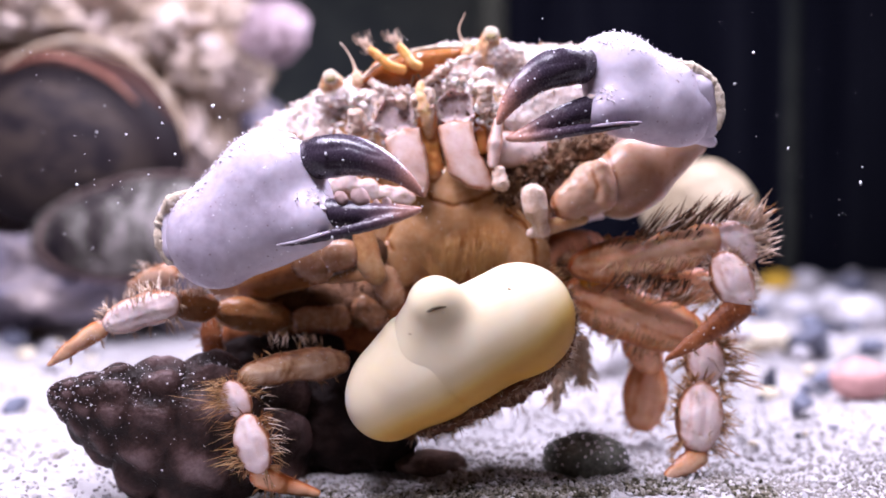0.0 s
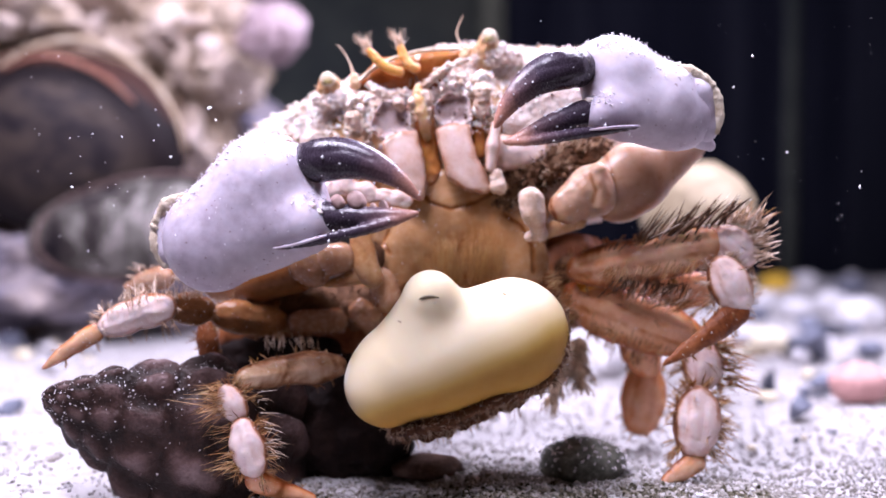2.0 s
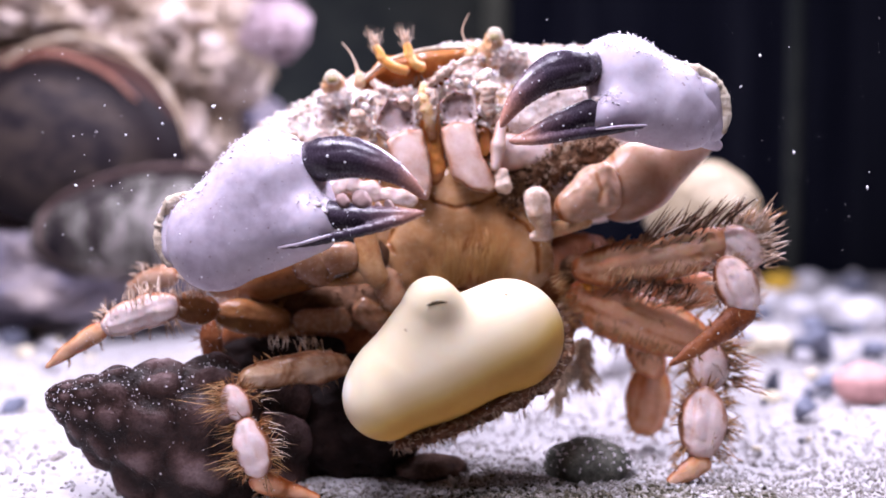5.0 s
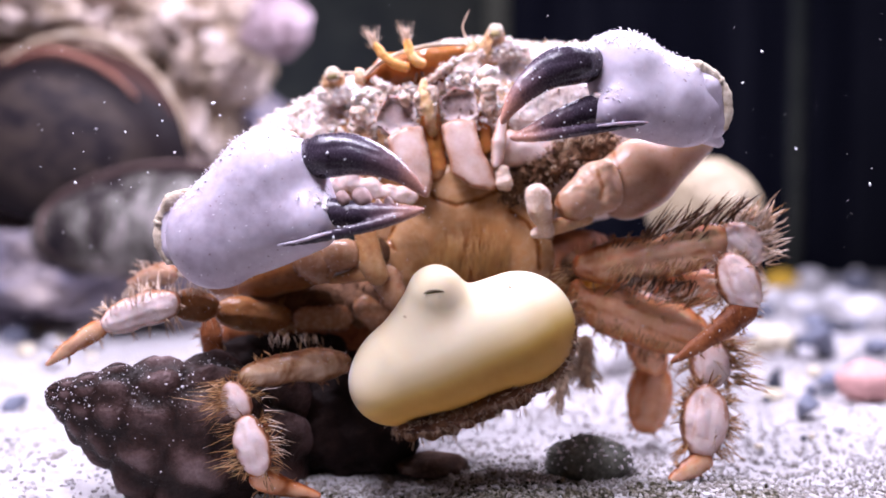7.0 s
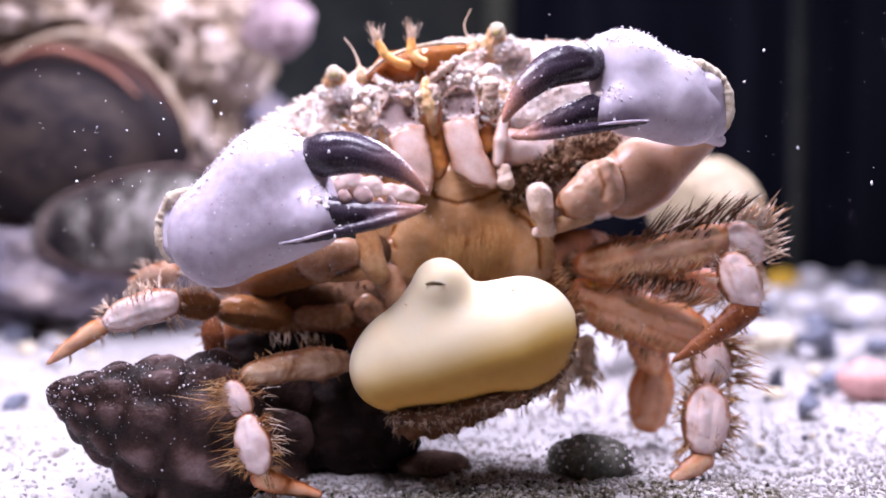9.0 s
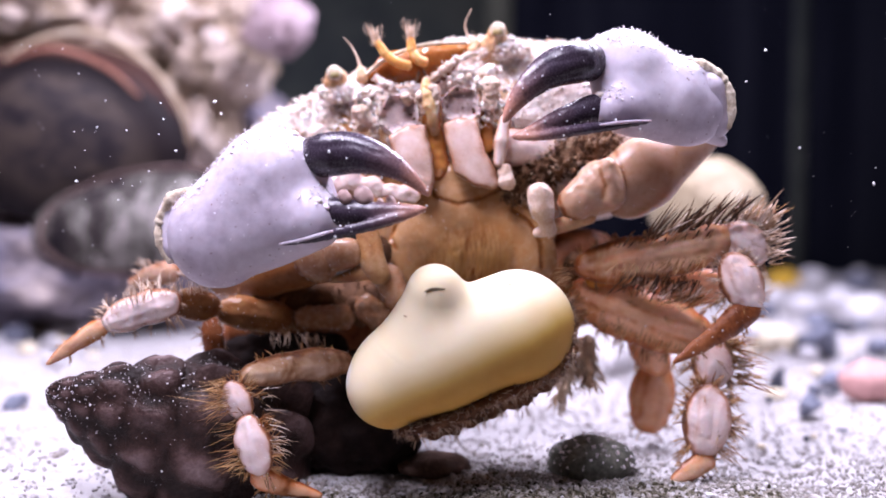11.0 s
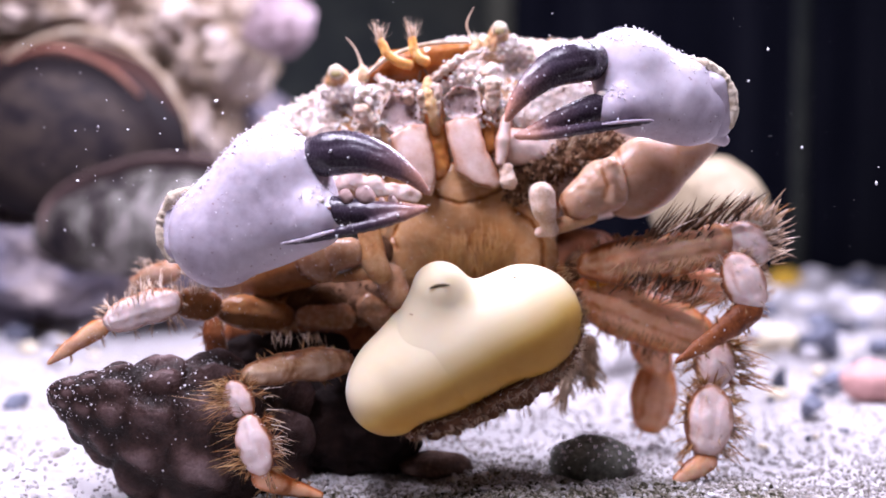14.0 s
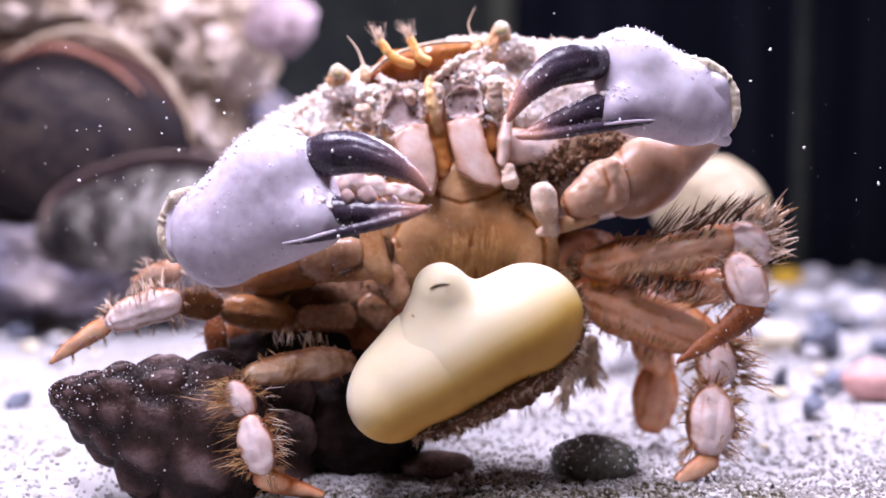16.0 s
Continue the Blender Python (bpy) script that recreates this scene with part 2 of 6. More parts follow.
# ---- materials ----
def surface(name, stops, grain=1.0, rough=0.5, bump=0.3, fine=0.12, sheer=0.0, radius=(1.0, 0.6, 0.4), depth=0.6, tone=0.0, spots=None, gloss=0.16, stretch=(1, 1, 1), loose=0.0):
    """A grained material. stops: colours from low to high of a coarse noise (mixed with the tone along the part); grain in millimetres; spots: (colour, size, share) of small flecks; loose: how far each joined grain or hair differs from the next."""
    m = bpy.data.materials.new(name)
    m.use_nodes = True
    nodes, link = m.node_tree.nodes, m.node_tree.links.new
    bsdf = nodes["Principled BSDF"]
    where = nodes.new("ShaderNodeTexCoord")
    place = nodes.new("ShaderNodeMapping")
    place.inputs["Scale"].default_value = stretch
    link(where.outputs["Object"], place.inputs["Vector"])

    def cloud(scale, detail):
        n = nodes.new("ShaderNodeTexNoise")
        n.inputs["Scale"].default_value = 1 / (scale * MM)
        n.inputs["Detail"].default_value = detail
        n.inputs["Roughness"].default_value = 0.6
        link(place.outputs["Vector"], n.inputs["Vector"])
        return n.outputs["Fac"]

    def blend(op, a, b):
        n = nodes.new("ShaderNodeMath")
        n.operation = op
        for i, x in enumerate((a, b)):
            if isinstance(x, (int, float)):
                n.inputs[i].default_value = x
            else:
                link(x, n.inputs[i])
        return n.outputs[0]

    coarse, small = cloud(grain * 3, 4), cloud(grain * 0.35, 3)
    mix = blend("ADD", blend("MULTIPLY", coarse, 0.7), blend("MULTIPLY", small, 0.3))
    mix = blend("ADD", blend("MULTIPLY", blend("SUBTRACT", mix, 0.5), 1.9), 0.5)
    if loose:
        each = nodes.new("ShaderNodeNewGeometry")
        mix = blend("ADD", blend("MULTIPLY", each.outputs["Random Per Island"], loose), blend("MULTIPLY", mix, 1 - loose))
    if tone:
        t = nodes.new("ShaderNodeAttribute")
        t.attribute_name = "tone"
        mix = blend("ADD", blend("MULTIPLY", t.outputs["Fac"], tone), blend("MULTIPLY", mix, 1 - tone))
    ramp = nodes.new("ShaderNodeValToRGB")
    el = ramp.color_ramp.elements
    n = len(stops)
    for i, c in enumerate(stops):
        at, c = (c[3], c[:3]) if len(c) > 3 else (0.15 + 0.7 * i / max(n - 1, 1), c)
        e = el[i] if i < 2 else el.new(at)
        e.position, e.color = at, (*c, 1)
    link(mix, ramp.inputs["Fac"])
    colour = ramp.outputs["Color"]
    if spots:
        fleck = nodes.new("ShaderNodeTexVoronoi")
        fleck.inputs["Scale"].default_value = 1 / (spots[1] * MM)
        link(place.outputs["Vector"], fleck.inputs["Vector"])
        on = blend("LESS_THAN", blend("ADD", fleck.outputs["Distance"], blend("MULTIPLY", small, 0.25)), spots[2])
        over = nodes.new("ShaderNodeMix")
        over.data_type = "RGBA"
        link(on, over.inputs["Factor"])
        link(colour, over.inputs[6])
        over.inputs[7].default_value = (*spots[0], 1)
        colour = over.outputs[2]
    link(colour, bsdf.inputs["Base Color"])
    link(blend("ADD", blend("MULTIPLY", small, 0.25), rough - 0.12), bsdf.inputs["Roughness"])
    bsdf.inputs["Specular IOR Level"].default_value = gloss
    if sheer:
        bsdf.inputs["Subsurface Weight"].default_value = sheer
        bsdf.inputs["Subsurface Radius"].default_value = radius
        bsdf.inputs["Subsurface Scale"].default_value = depth * MM
    lift = nodes.new("ShaderNodeBump")
    lift.inputs["Strength"].default_value = bump
    lift.inputs["Distance"].default_value = fine * MM
    link(cloud(grain * 0.5, 5), lift.inputs["Height"])
    link(lift.outputs["Normal"], bsdf.inputs["Normal"])
    return m


CLAW = surface("claw_shell", ((0.35, 0.29, 0.35), (0.51, 0.45, 0.525), (0.64, 0.59, 0.66)), 3.2, 0.34, 0.12, 0.04, 0.25, (1, 0.7, 0.6), 0.4, spots=((0.26, 0.18, 0.19), 0.8, 0.21), gloss=0.25)
FINGER = surface("claw_finger", ((0.62, 0.54, 0.60, 0.0), (0.56, 0.48, 0.54, 0.14), (0.09, 0.07, 0.085, 0.20), (0.028, 0.020, 0.030, 0.30), (0.045, 0.032, 0.048, 0.62), (0.13, 0.075, 0.085, 0.80), (0.46, 0.22, 0.16, 0.95)), 0.6, 0.26, 0.6, 0.07, tone=0.86, gloss=0.4)
RIM = surface("joint_rim", ((0.42, 0.31, 0.20), (0.66, 0.55, 0.42), (0.76, 0.69, 0.60)), 0.35, 0.55, 1.0, 0.3)
CREAM = surface("pale_shell", ((0.3468, 0.152, 0.0574), (0.51, 0.304, 0.164), (0.612, 0.437, 0.3034)), 1.6, 0.3, 0.3, 0.07, 0.4, (1, 0.45, 0.2), 0.8)
STERNUM = surface("sternum_shell", ((0.0408, 0.0095, 0.0016, 0), (0.1632, 0.0475, 0.0074, 0.3), (0.2856, 0.1283, 0.0426, 0.62), (0.4488, 0.2755, 0.1517, 1)), 2.6, 0.26, 0.4, 0.08, 0.2, (1, 0.5, 0.25), 0.5, tone=0.6, gloss=0.3)
FACE = surface("face_shell", ((0.1632, 0.0522, 0.0131), (0.3366, 0.1662, 0.0656), (0.4896, 0.3135, 0.1763)), 1.4, 0.34, 0.3, 0.1, 0.35, (1, 0.5, 0.2), gloss=0.35)
TUFT = surface("orange_bristle", ((0.20, 0.08, 0.022), (0.36, 0.18, 0.065)), 0.5, 0.4, 0.0, 0.12, 0.3, (1, 0.5, 0.2), 0.3, loose=0.5)
# tan joints, darkened in colour for the shade under the left claw
JOINT = surface("tan_joint", ((0.1122, 0.0361, 0.012), (0.232, 0.108, 0.051), (0.352, 0.202, 0.122)), 1.8, 0.26, 0.2, 0.06, 0.4, (1, 0.5, 0.2), 0.7, tone=0.4, gloss=0.4)
CRUST = surface("carapace_crust", ((0.40, 0.27, 0.21), (0.62, 0.52, 0.48), (0.80, 0.75, 0.75)), 0.7, 0.65, 0.9, 0.2, 0.25, (1, 0.6, 0.4), 0.3)
GRANULE = surface("sandy_granules", ((0.36, 0.22, 0.13), (0.60, 0.49, 0.41), (0.76, 0.70, 0.67), (0.87, 0.85, 0.86)), 0.7, 0.55, 0.3, 0.08, 0.25, (1, 0.6, 0.4), 0.3, loose=0.5)
ORANGE = surface("orange_membrane", ((0.30, 0.08, 0.012), (0.60, 0.24, 0.04), (0.78, 0.45, 0.14)), 0.9, 0.25, 0.5, 0.1, 0.3, (1, 0.4, 0.1))
LIP = surface("amber_membrane", ((0.075, 0.014, 0.003), (0.23, 0.062, 0.012), (0.46, 0.19, 0.055)), 1.4, 0.2, 0.4, 0.1, 0.4, (1, 0.4, 0.1), 0.6, tone=0.55, gloss=0.5)
AMBER = surface("amber_antennule", ((0.56, 0.21, 0.04), (0.72, 0.36, 0.10), (0.82, 0.55, 0.26)), 0.7, 0.4, 0.2, 0.05, 0.5, (1, 0.5, 0.15), 0.4)
PLATE = surface("mouth_plate", ((0.12, 0.038, 0.014, 0.0), (0.36, 0.17, 0.10, 0.28), (0.54, 0.36, 0.29, 0.55), (0.68, 0.55, 0.52, 0.88)), 1.0, 0.3, 0.5, 0.12, 0.35, (1, 0.5, 0.3), tone=0.6, gloss=0.3)
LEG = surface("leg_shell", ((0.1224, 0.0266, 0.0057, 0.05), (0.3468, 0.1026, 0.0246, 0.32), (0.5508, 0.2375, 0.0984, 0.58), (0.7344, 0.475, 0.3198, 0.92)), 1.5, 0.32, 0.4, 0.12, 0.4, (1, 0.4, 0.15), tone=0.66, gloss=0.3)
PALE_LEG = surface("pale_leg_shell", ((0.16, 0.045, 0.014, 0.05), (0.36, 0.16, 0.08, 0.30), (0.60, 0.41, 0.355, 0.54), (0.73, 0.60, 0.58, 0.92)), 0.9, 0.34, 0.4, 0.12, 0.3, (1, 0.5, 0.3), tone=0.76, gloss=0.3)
# browner leg shell with the thigh's shade put into its colour
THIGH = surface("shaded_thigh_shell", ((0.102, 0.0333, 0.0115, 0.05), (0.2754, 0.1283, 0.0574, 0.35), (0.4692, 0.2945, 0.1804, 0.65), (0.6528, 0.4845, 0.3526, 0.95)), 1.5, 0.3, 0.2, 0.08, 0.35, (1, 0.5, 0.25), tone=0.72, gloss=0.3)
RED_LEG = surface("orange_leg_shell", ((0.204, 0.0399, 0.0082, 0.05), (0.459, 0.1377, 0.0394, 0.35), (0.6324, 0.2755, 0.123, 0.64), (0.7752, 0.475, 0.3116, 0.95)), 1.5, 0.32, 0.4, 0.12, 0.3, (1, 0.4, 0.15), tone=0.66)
CUP = surface("hollow_mouth_plate", ((0.09, 0.045, 0.035, 0.0), (0.24, 0.155, 0.14, 0.3), (0.46, 0.35, 0.34, 0.55), (0.70, 0.58, 0.54, 0.9)), 0.5, 0.34, 0.9, 0.2, 0.3, (1, 0.5, 0.3), tone=0.6, gloss=0.3)
FLAP = surface("brown_flap", ((0.0459, 0.0152, 0.0057), (0.1326, 0.0522, 0.0213), (0.2754, 0.1472, 0.0779)), 1.2, 0.5, 0.8, 0.25, 0.2, (1, 0.5, 0.2))
ARM = surface("cream_arm", ((0.0612, 0.0152, 0.0049, 0), (0.262, 0.105, 0.045, 0.3), (0.395, 0.212, 0.125, 0.6), (0.52, 0.358, 0.27, 0.95)), 2.4, 0.3, 0.2, 0.06, 0.45, (1, 0.45, 0.2), 0.9, tone=0.5, gloss=0.25)
TAIL = surface("grey_brown_tail", ((0.2448, 0.1425, 0.082), (0.4488, 0.304, 0.205), (0.6324, 0.5035, 0.3854)), 0.7, 0.6, 0.7, 0.2, 0.2, (1, 0.6, 0.4), 0.3, loose=0.4)
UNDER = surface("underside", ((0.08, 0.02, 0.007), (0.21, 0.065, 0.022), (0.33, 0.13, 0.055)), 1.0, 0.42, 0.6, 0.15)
HAIR = surface("brown_bristle", ((0.1122, 0.0427, 0.0148), (0.306, 0.1472, 0.0574), (0.5304, 0.342, 0.1886)), 0.8, 0.40, 0.0, 0.1, 0.3, (1, 0.5, 0.2), 0.2, loose=0.6)
PALE_HAIR = surface("pale_bristle", ((0.28, 0.15, 0.075), (0.58, 0.41, 0.29), (0.78, 0.67, 0.58)), 0.8, 0.42, 0.0, loose=0.6)
# orange-brown that carries the shadow below the left claw in its colour
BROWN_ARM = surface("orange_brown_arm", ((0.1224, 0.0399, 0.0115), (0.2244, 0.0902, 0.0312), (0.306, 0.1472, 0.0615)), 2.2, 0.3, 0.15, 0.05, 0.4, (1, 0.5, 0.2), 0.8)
BLACK_HAIR = surface("dark_bristle", ((0.03, 0.012, 0.006), (0.075, 0.032, 0.014), (0.16, 0.075, 0.035)), 0.7, 0.4, 0.0, loose=0.6)
# dark fuzz, also the painted shade of lumps that fill gaps
DARK_FUZZ_GAP = surface("dark_fuzz_and_gap_shade", ((0.03, 0.012, 0.006), (0.09, 0.04, 0.018), (0.20, 0.10, 0.05)), 0.7, 0.7, 0.8, 0.2)
FUZZ = surface("brown_fuzz", ((0.035, 0.014, 0.007), (0.11, 0.050, 0.024), (0.26, 0.15, 0.085)), 0.5, 0.75, 0.8, 0.2, loose=0.5)
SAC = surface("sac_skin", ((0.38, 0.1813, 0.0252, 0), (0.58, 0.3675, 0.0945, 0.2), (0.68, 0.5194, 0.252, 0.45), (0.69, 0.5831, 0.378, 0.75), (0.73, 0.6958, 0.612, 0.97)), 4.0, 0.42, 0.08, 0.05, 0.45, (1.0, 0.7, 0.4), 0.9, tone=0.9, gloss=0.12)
OLIVE = surface("olive_eye", ((0.16, 0.12, 0.04), (0.36, 0.29, 0.13), (0.52, 0.44, 0.27)), 0.7, 0.3, 0.2, 0.05, 0.3, (1, 0.7, 0.3), 0.3)
NACRE = surface("pinkish_nacre", ((0.13, 0.045, 0.028), (0.26, 0.11, 0.075), (0.38, 0.20, 0.15)), 2.0, 0.45, 0.4, 0.3)
EDGE = surface("pale_shell_edge", ((0.20, 0.13, 0.08), (0.38, 0.29, 0.20), (0.52, 0.44, 0.35)), 1.5, 0.6, 0.6, 0.4)
MEMBRANE = surface("grey_membrane", ((0.05, 0.04, 0.035), (0.14, 0.12, 0.10), (0.30, 0.27, 0.23)), 0.5, 0.4, 0.6, 0.1)
IVORY = surface("ivory_shell", ((0.40, 0.25, 0.16), (0.55, 0.41, 0.33), (0.67, 0.57, 0.52)), 0.8, 0.34, 0.5, 0.12, 0.35, (1, 0.6, 0.4), 0.4, gloss=0.3)
PEACH = surface("peach_ridge", ((0.46, 0.20, 0.06), (0.66, 0.41, 0.21), (0.78, 0.61, 0.45)), 0.9, 0.3, 0.4, 0.1, 0.45, (1, 0.5, 0.2), 0.5, gloss=0.3)
TOOTH = surface("pink_tooth", ((0.40, 0.24, 0.22), (0.62, 0.46, 0.43)), 0.8, 0.35, 0.3, 0.08)
PIT = surface("sac_mouth_hollow", ((0.06, 0.045, 0.025), (0.16, 0.12, 0.07)), 1.0, 0.5, 0.2, 0.05)
BLOTCH = surface("sac_blotch", ((0.38, 0.26, 0.18), (0.52, 0.40, 0.28)), 0.8, 0.4, 0.1)
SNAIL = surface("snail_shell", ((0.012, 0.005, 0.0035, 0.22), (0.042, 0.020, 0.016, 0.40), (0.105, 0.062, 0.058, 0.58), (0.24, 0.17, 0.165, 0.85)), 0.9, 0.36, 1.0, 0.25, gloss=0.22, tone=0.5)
# near-black colour of the masses that stand in for shadow by the whelk
SHADOW_BLACK = surface("shadow_black", ((0.005, 0.002, 0.002), (0.012, 0.006, 0.005), (0.028, 0.015, 0.012)), 1.0, 0.6, 0.8, 0.3, gloss=0.1)
SAND = surface("white_sand", ((0.335, 0.31, 0.305), (0.405, 0.385, 0.385), (0.46, 0.44, 0.445)), 0.6, 0.75, 0.45, 0.3, spots=((0.25, 0.21, 0.19), 3.2, 0.07), gloss=0.08)
GRIT = surface("sand_grain", ((0.27, 0.235, 0.21), (0.39, 0.365, 0.35), (0.46, 0.44, 0.44), (0.58, 0.57, 0.59)), 1.6, 0.5, 0.3, 0.1, loose=0.6)
BEDROCK = surface("crusted_rock", ((0.14, 0.09, 0.075), (0.37, 0.28, 0.20), (0.57, 0.46, 0.39), (0.70, 0.61, 0.59)), 3.2, 0.8, 1.0, 1.4)
# rock colour that carries the shade and the water's bluish haze
DIMROCK = surface("shaded_rock", ((0.07, 0.07, 0.13), (0.23, 0.205, 0.25), (0.50, 0.41, 0.37)), 4.0, 0.8, 1.0, 1.2)
PINKSHELL = surface("pink_crust", ((0.18, 0.12, 0.13), (0.34, 0.25, 0.27), (0.46, 0.37, 0.40)), 1.6, 0.6, 0.9, 0.9)
MUSSEL = surface("mussel_shell", ((0.008, 0.006, 0.009, 0.0), (0.020, 0.015, 0.017, 0.2), (0.05, 0.037, 0.031, 0.42), (0.014, 0.009, 0.010, 0.58), (0.010, 0.007, 0.008, 0.77), (0.055, 0.022, 0.016, 0.82), (0.035, 0.014, 0.012, 0.93), (0.30, 0.20, 0.13, 0.985)), 1.2, 0.55, 0.6, 0.4, tone=0.93, gloss=0.12)
VALVE = surface("thin_valve", ((0.012, 0.008, 0.010, 0.0), (0.03, 0.02, 0.02, 0.75), (0.05, 0.03, 0.03, 0.9), (0.20, 0.14, 0.125, 0.97)), 2.0, 0.5, 0.4, 0.3, tone=0.9, gloss=0.1)
GREENSHELL = surface("striped_shell", ((0.012, 0.009, 0.012, 0.30), (0.045, 0.036, 0.034, 0.44), (0.12, 0.115, 0.10, 0.56), (0.34, 0.30, 0.29, 0.74)), 3.0, 0.6, 0.9, 1.0, stretch=(1.1, 1, 0.6), gloss=0.1)
PALESTONE = surface("pale_stone", ((0.55, 0.47, 0.32), (0.72, 0.64, 0.48), (0.80, 0.74, 0.62)), 4.0, 0.6, 0.3, 0.3)
DULLSHELL = surface("dull_cream_shell", ((0.19, 0.145, 0.09), (0.29, 0.235, 0.155), (0.36, 0.30, 0.22)), 4.0, 0.6, 0.3, 0.3)
GREENSTONE = surface("dark_green_stone", ((0.030, 0.032, 0.025), (0.12, 0.122, 0.098), (0.30, 0.29, 0.25)), 1.6, 0.4, 0.9, 0.3, spots=((0.44, 0.42, 0.39), 1.0, 0.25))
BROWNSTONE = surface("brown_stone", ((0.03, 0.016, 0.011), (0.08, 0.046, 0.034), (0.18, 0.12, 0.10)), 1.2, 0.55, 0.6, 0.2)
SILT = surface("grey_silt", ((0.14, 0.12, 0.095), (0.23, 0.21, 0.185), (0.34, 0.325, 0.31)), 2.0, 0.7, 0.6, 0.1, loose=0.5)
ALGAE = surface("algae", ((0.018, 0.014, 0.007), (0.07, 0.062, 0.035), (0.20, 0.175, 0.13), (0.46, 0.43, 0.40)), 0.5, 0.7, 1.0, 0.25, loose=0.7)
# bluish water haze and faint reflection streaks are put into the panel colours
BLACKWALL = surface("black_panel", ((0.002, 0.003, 0.007), (0.008, 0.009, 0.017), (0.022, 0.024, 0.034)), 5.0, 0.8, 0.1, 0.2, gloss=0.05, stretch=(1, 1, 0.03))
GREENWALL = surface("murky_panel", ((0.014, 0.018, 0.026), (0.045, 0.053, 0.050), (0.085, 0.092, 0.080)), 30.0, 0.8, 0.1, 0.2, gloss=0.1)
SEAM = surface("seam_strip", ((0.07, 0.075, 0.06), (0.11, 0.115, 0.09)), 20.0, 0.5, 0.1, 0.2)
DUST = surface("pale_dust", ((0.60, 0.54, 0.56), (0.80, 0.77, 0.80)), 0.6, 0.6, 0.2)
FLAKE = surface("white_flake", ((0.75, 0.75, 0.78), (0.85, 0.85, 0.88)), 1.0, 0.6, 0.0)


def stone(name, c, grain=2.5):
    return surface(name, tuple(tuple(x * f for x in c) for f in (0.55, 0.9, 1.25)), grain, 0.55, 0.5, 0.25)


GREYSTONE = stone("grey_pebble", (0.16, 0.17, 0.22))
SLATE = stone("slate_pebble", (0.07, 0.075, 0.10))
WHITESTONE = stone("white_pebble", (0.62, 0.60, 0.62))
PINKSTONE = stone("pink_pebble", (0.55, 0.30, 0.28))
YELLOWSTONE = stone("yellow_pebble", (0.70, 0.42, 0.05))

# ---- the tank ----
BACK = 262.0  # where the back panel stands, in millimetres
SIDE = 330.0


def box(x0, x1, y0, y1, z0, z1):
    v = [(x, y, z) for x in (x0, x1) for y in (y0, y1) for z in (z0, z1)]
    return np.array(v, float), [(0, 1, 3, 2), (4, 6, 7, 5), (0, 4, 5, 1), (2, 3, 7, 6), (0, 2, 6, 4), (1, 5, 7, 3)]


def sand_height(x, y):
    p = Vector((x, y, 0))
    hollow = 3.2 * math.exp(-((x + 29) / 8.5) ** 2) / (1 + math.exp((y - 8) / 2.5))
    return -hollow + 1.3 * noise.noise(p / 26) + 0.7 * noise.noise(p / 9) + 0.25 * noise.noise(p / 2.5)


def build_tank():
    xs = np.concatenate([np.linspace(-SIDE, -75, 40, endpoint=False), np.linspace(-75, 90, 240, endpoint=False), np.linspace(90, SIDE, 40)])
    ys = np.concatenate([np.linspace(-26, 60, 150, endpoint=False), np.linspace(60, BACK + 4, 90)])
    v = np.array([(x, y, sand_height(x, y)) for x in xs for y in ys])
    m = len(ys)
    f = [(i * m + j, (i + 1) * m + j, (i + 1) * m + j + 1, i * m + j + 1) for i in range(len(xs) - 1) for j in range(m - 1)]
    ground = tagged(part("ground", (v, f), SAND), "coarse white coral sand on the tank floor", "sand", kind="structure")
    rng = np.random.default_rng(4)
    n = 17000
    x, y = rng.uniform(-75, 85, n), -22 + 110 * rng.uniform(0, 1, n) ** 1.5
    r = np.clip(rng.gamma(3, 0.075, n), 0.05, 0.42)
    spots = np.array([(a, b, sand_height(a, b) + c * 0.4) for a, b, c in zip(x, y, r)])
    tagged(part("sand_grains", grains(spots, r, rng), GRIT, smooth=False), "loose white and tan grains lying on the sand", "sand grains", kind="stuff")
    cut = float(lay(900, 200, 262).x)
    tagged(part("wall_north", box(cut, SIDE, BACK, BACK + 8, -5, 330), BLACKWALL), "black panel at the back of the tank", "panel", kind="structure")
    tagged(part("wall_back", box(-SIDE, cut, BACK + 3, BACK + 10, -5, 330), GREENWALL), "murky green panel at the back of the tank", "panel", kind="structure")
    tagged(part("trim", box(cut - 9, cut, BACK - 1, BACK + 2.8, -5, 330), SEAM), "pale green vertical seam of the back panels", "trim", kind="structure")
    far = float(lay(1408, 200, 260).x)
    tagged(part("trim", box(far - 3, far + 2, BACK - 2, BACK - 0.1, -5, 330), GREENWALL), "thin dull vertical strip on the black panel", "trim", kind="structure")
    tagged(part("wall_west", box(-SIDE - 8, -SIDE, -28, BACK + 10, -5, 330), BLACKWALL), "dark side panel of the tank", "panel", kind="structure")
    tagged(part("wall_east", box(SIDE, SIDE + 8, -28, BACK + 10, -5, 330), BLACKWALL), "dark side panel of the tank", "panel", kind="structure")


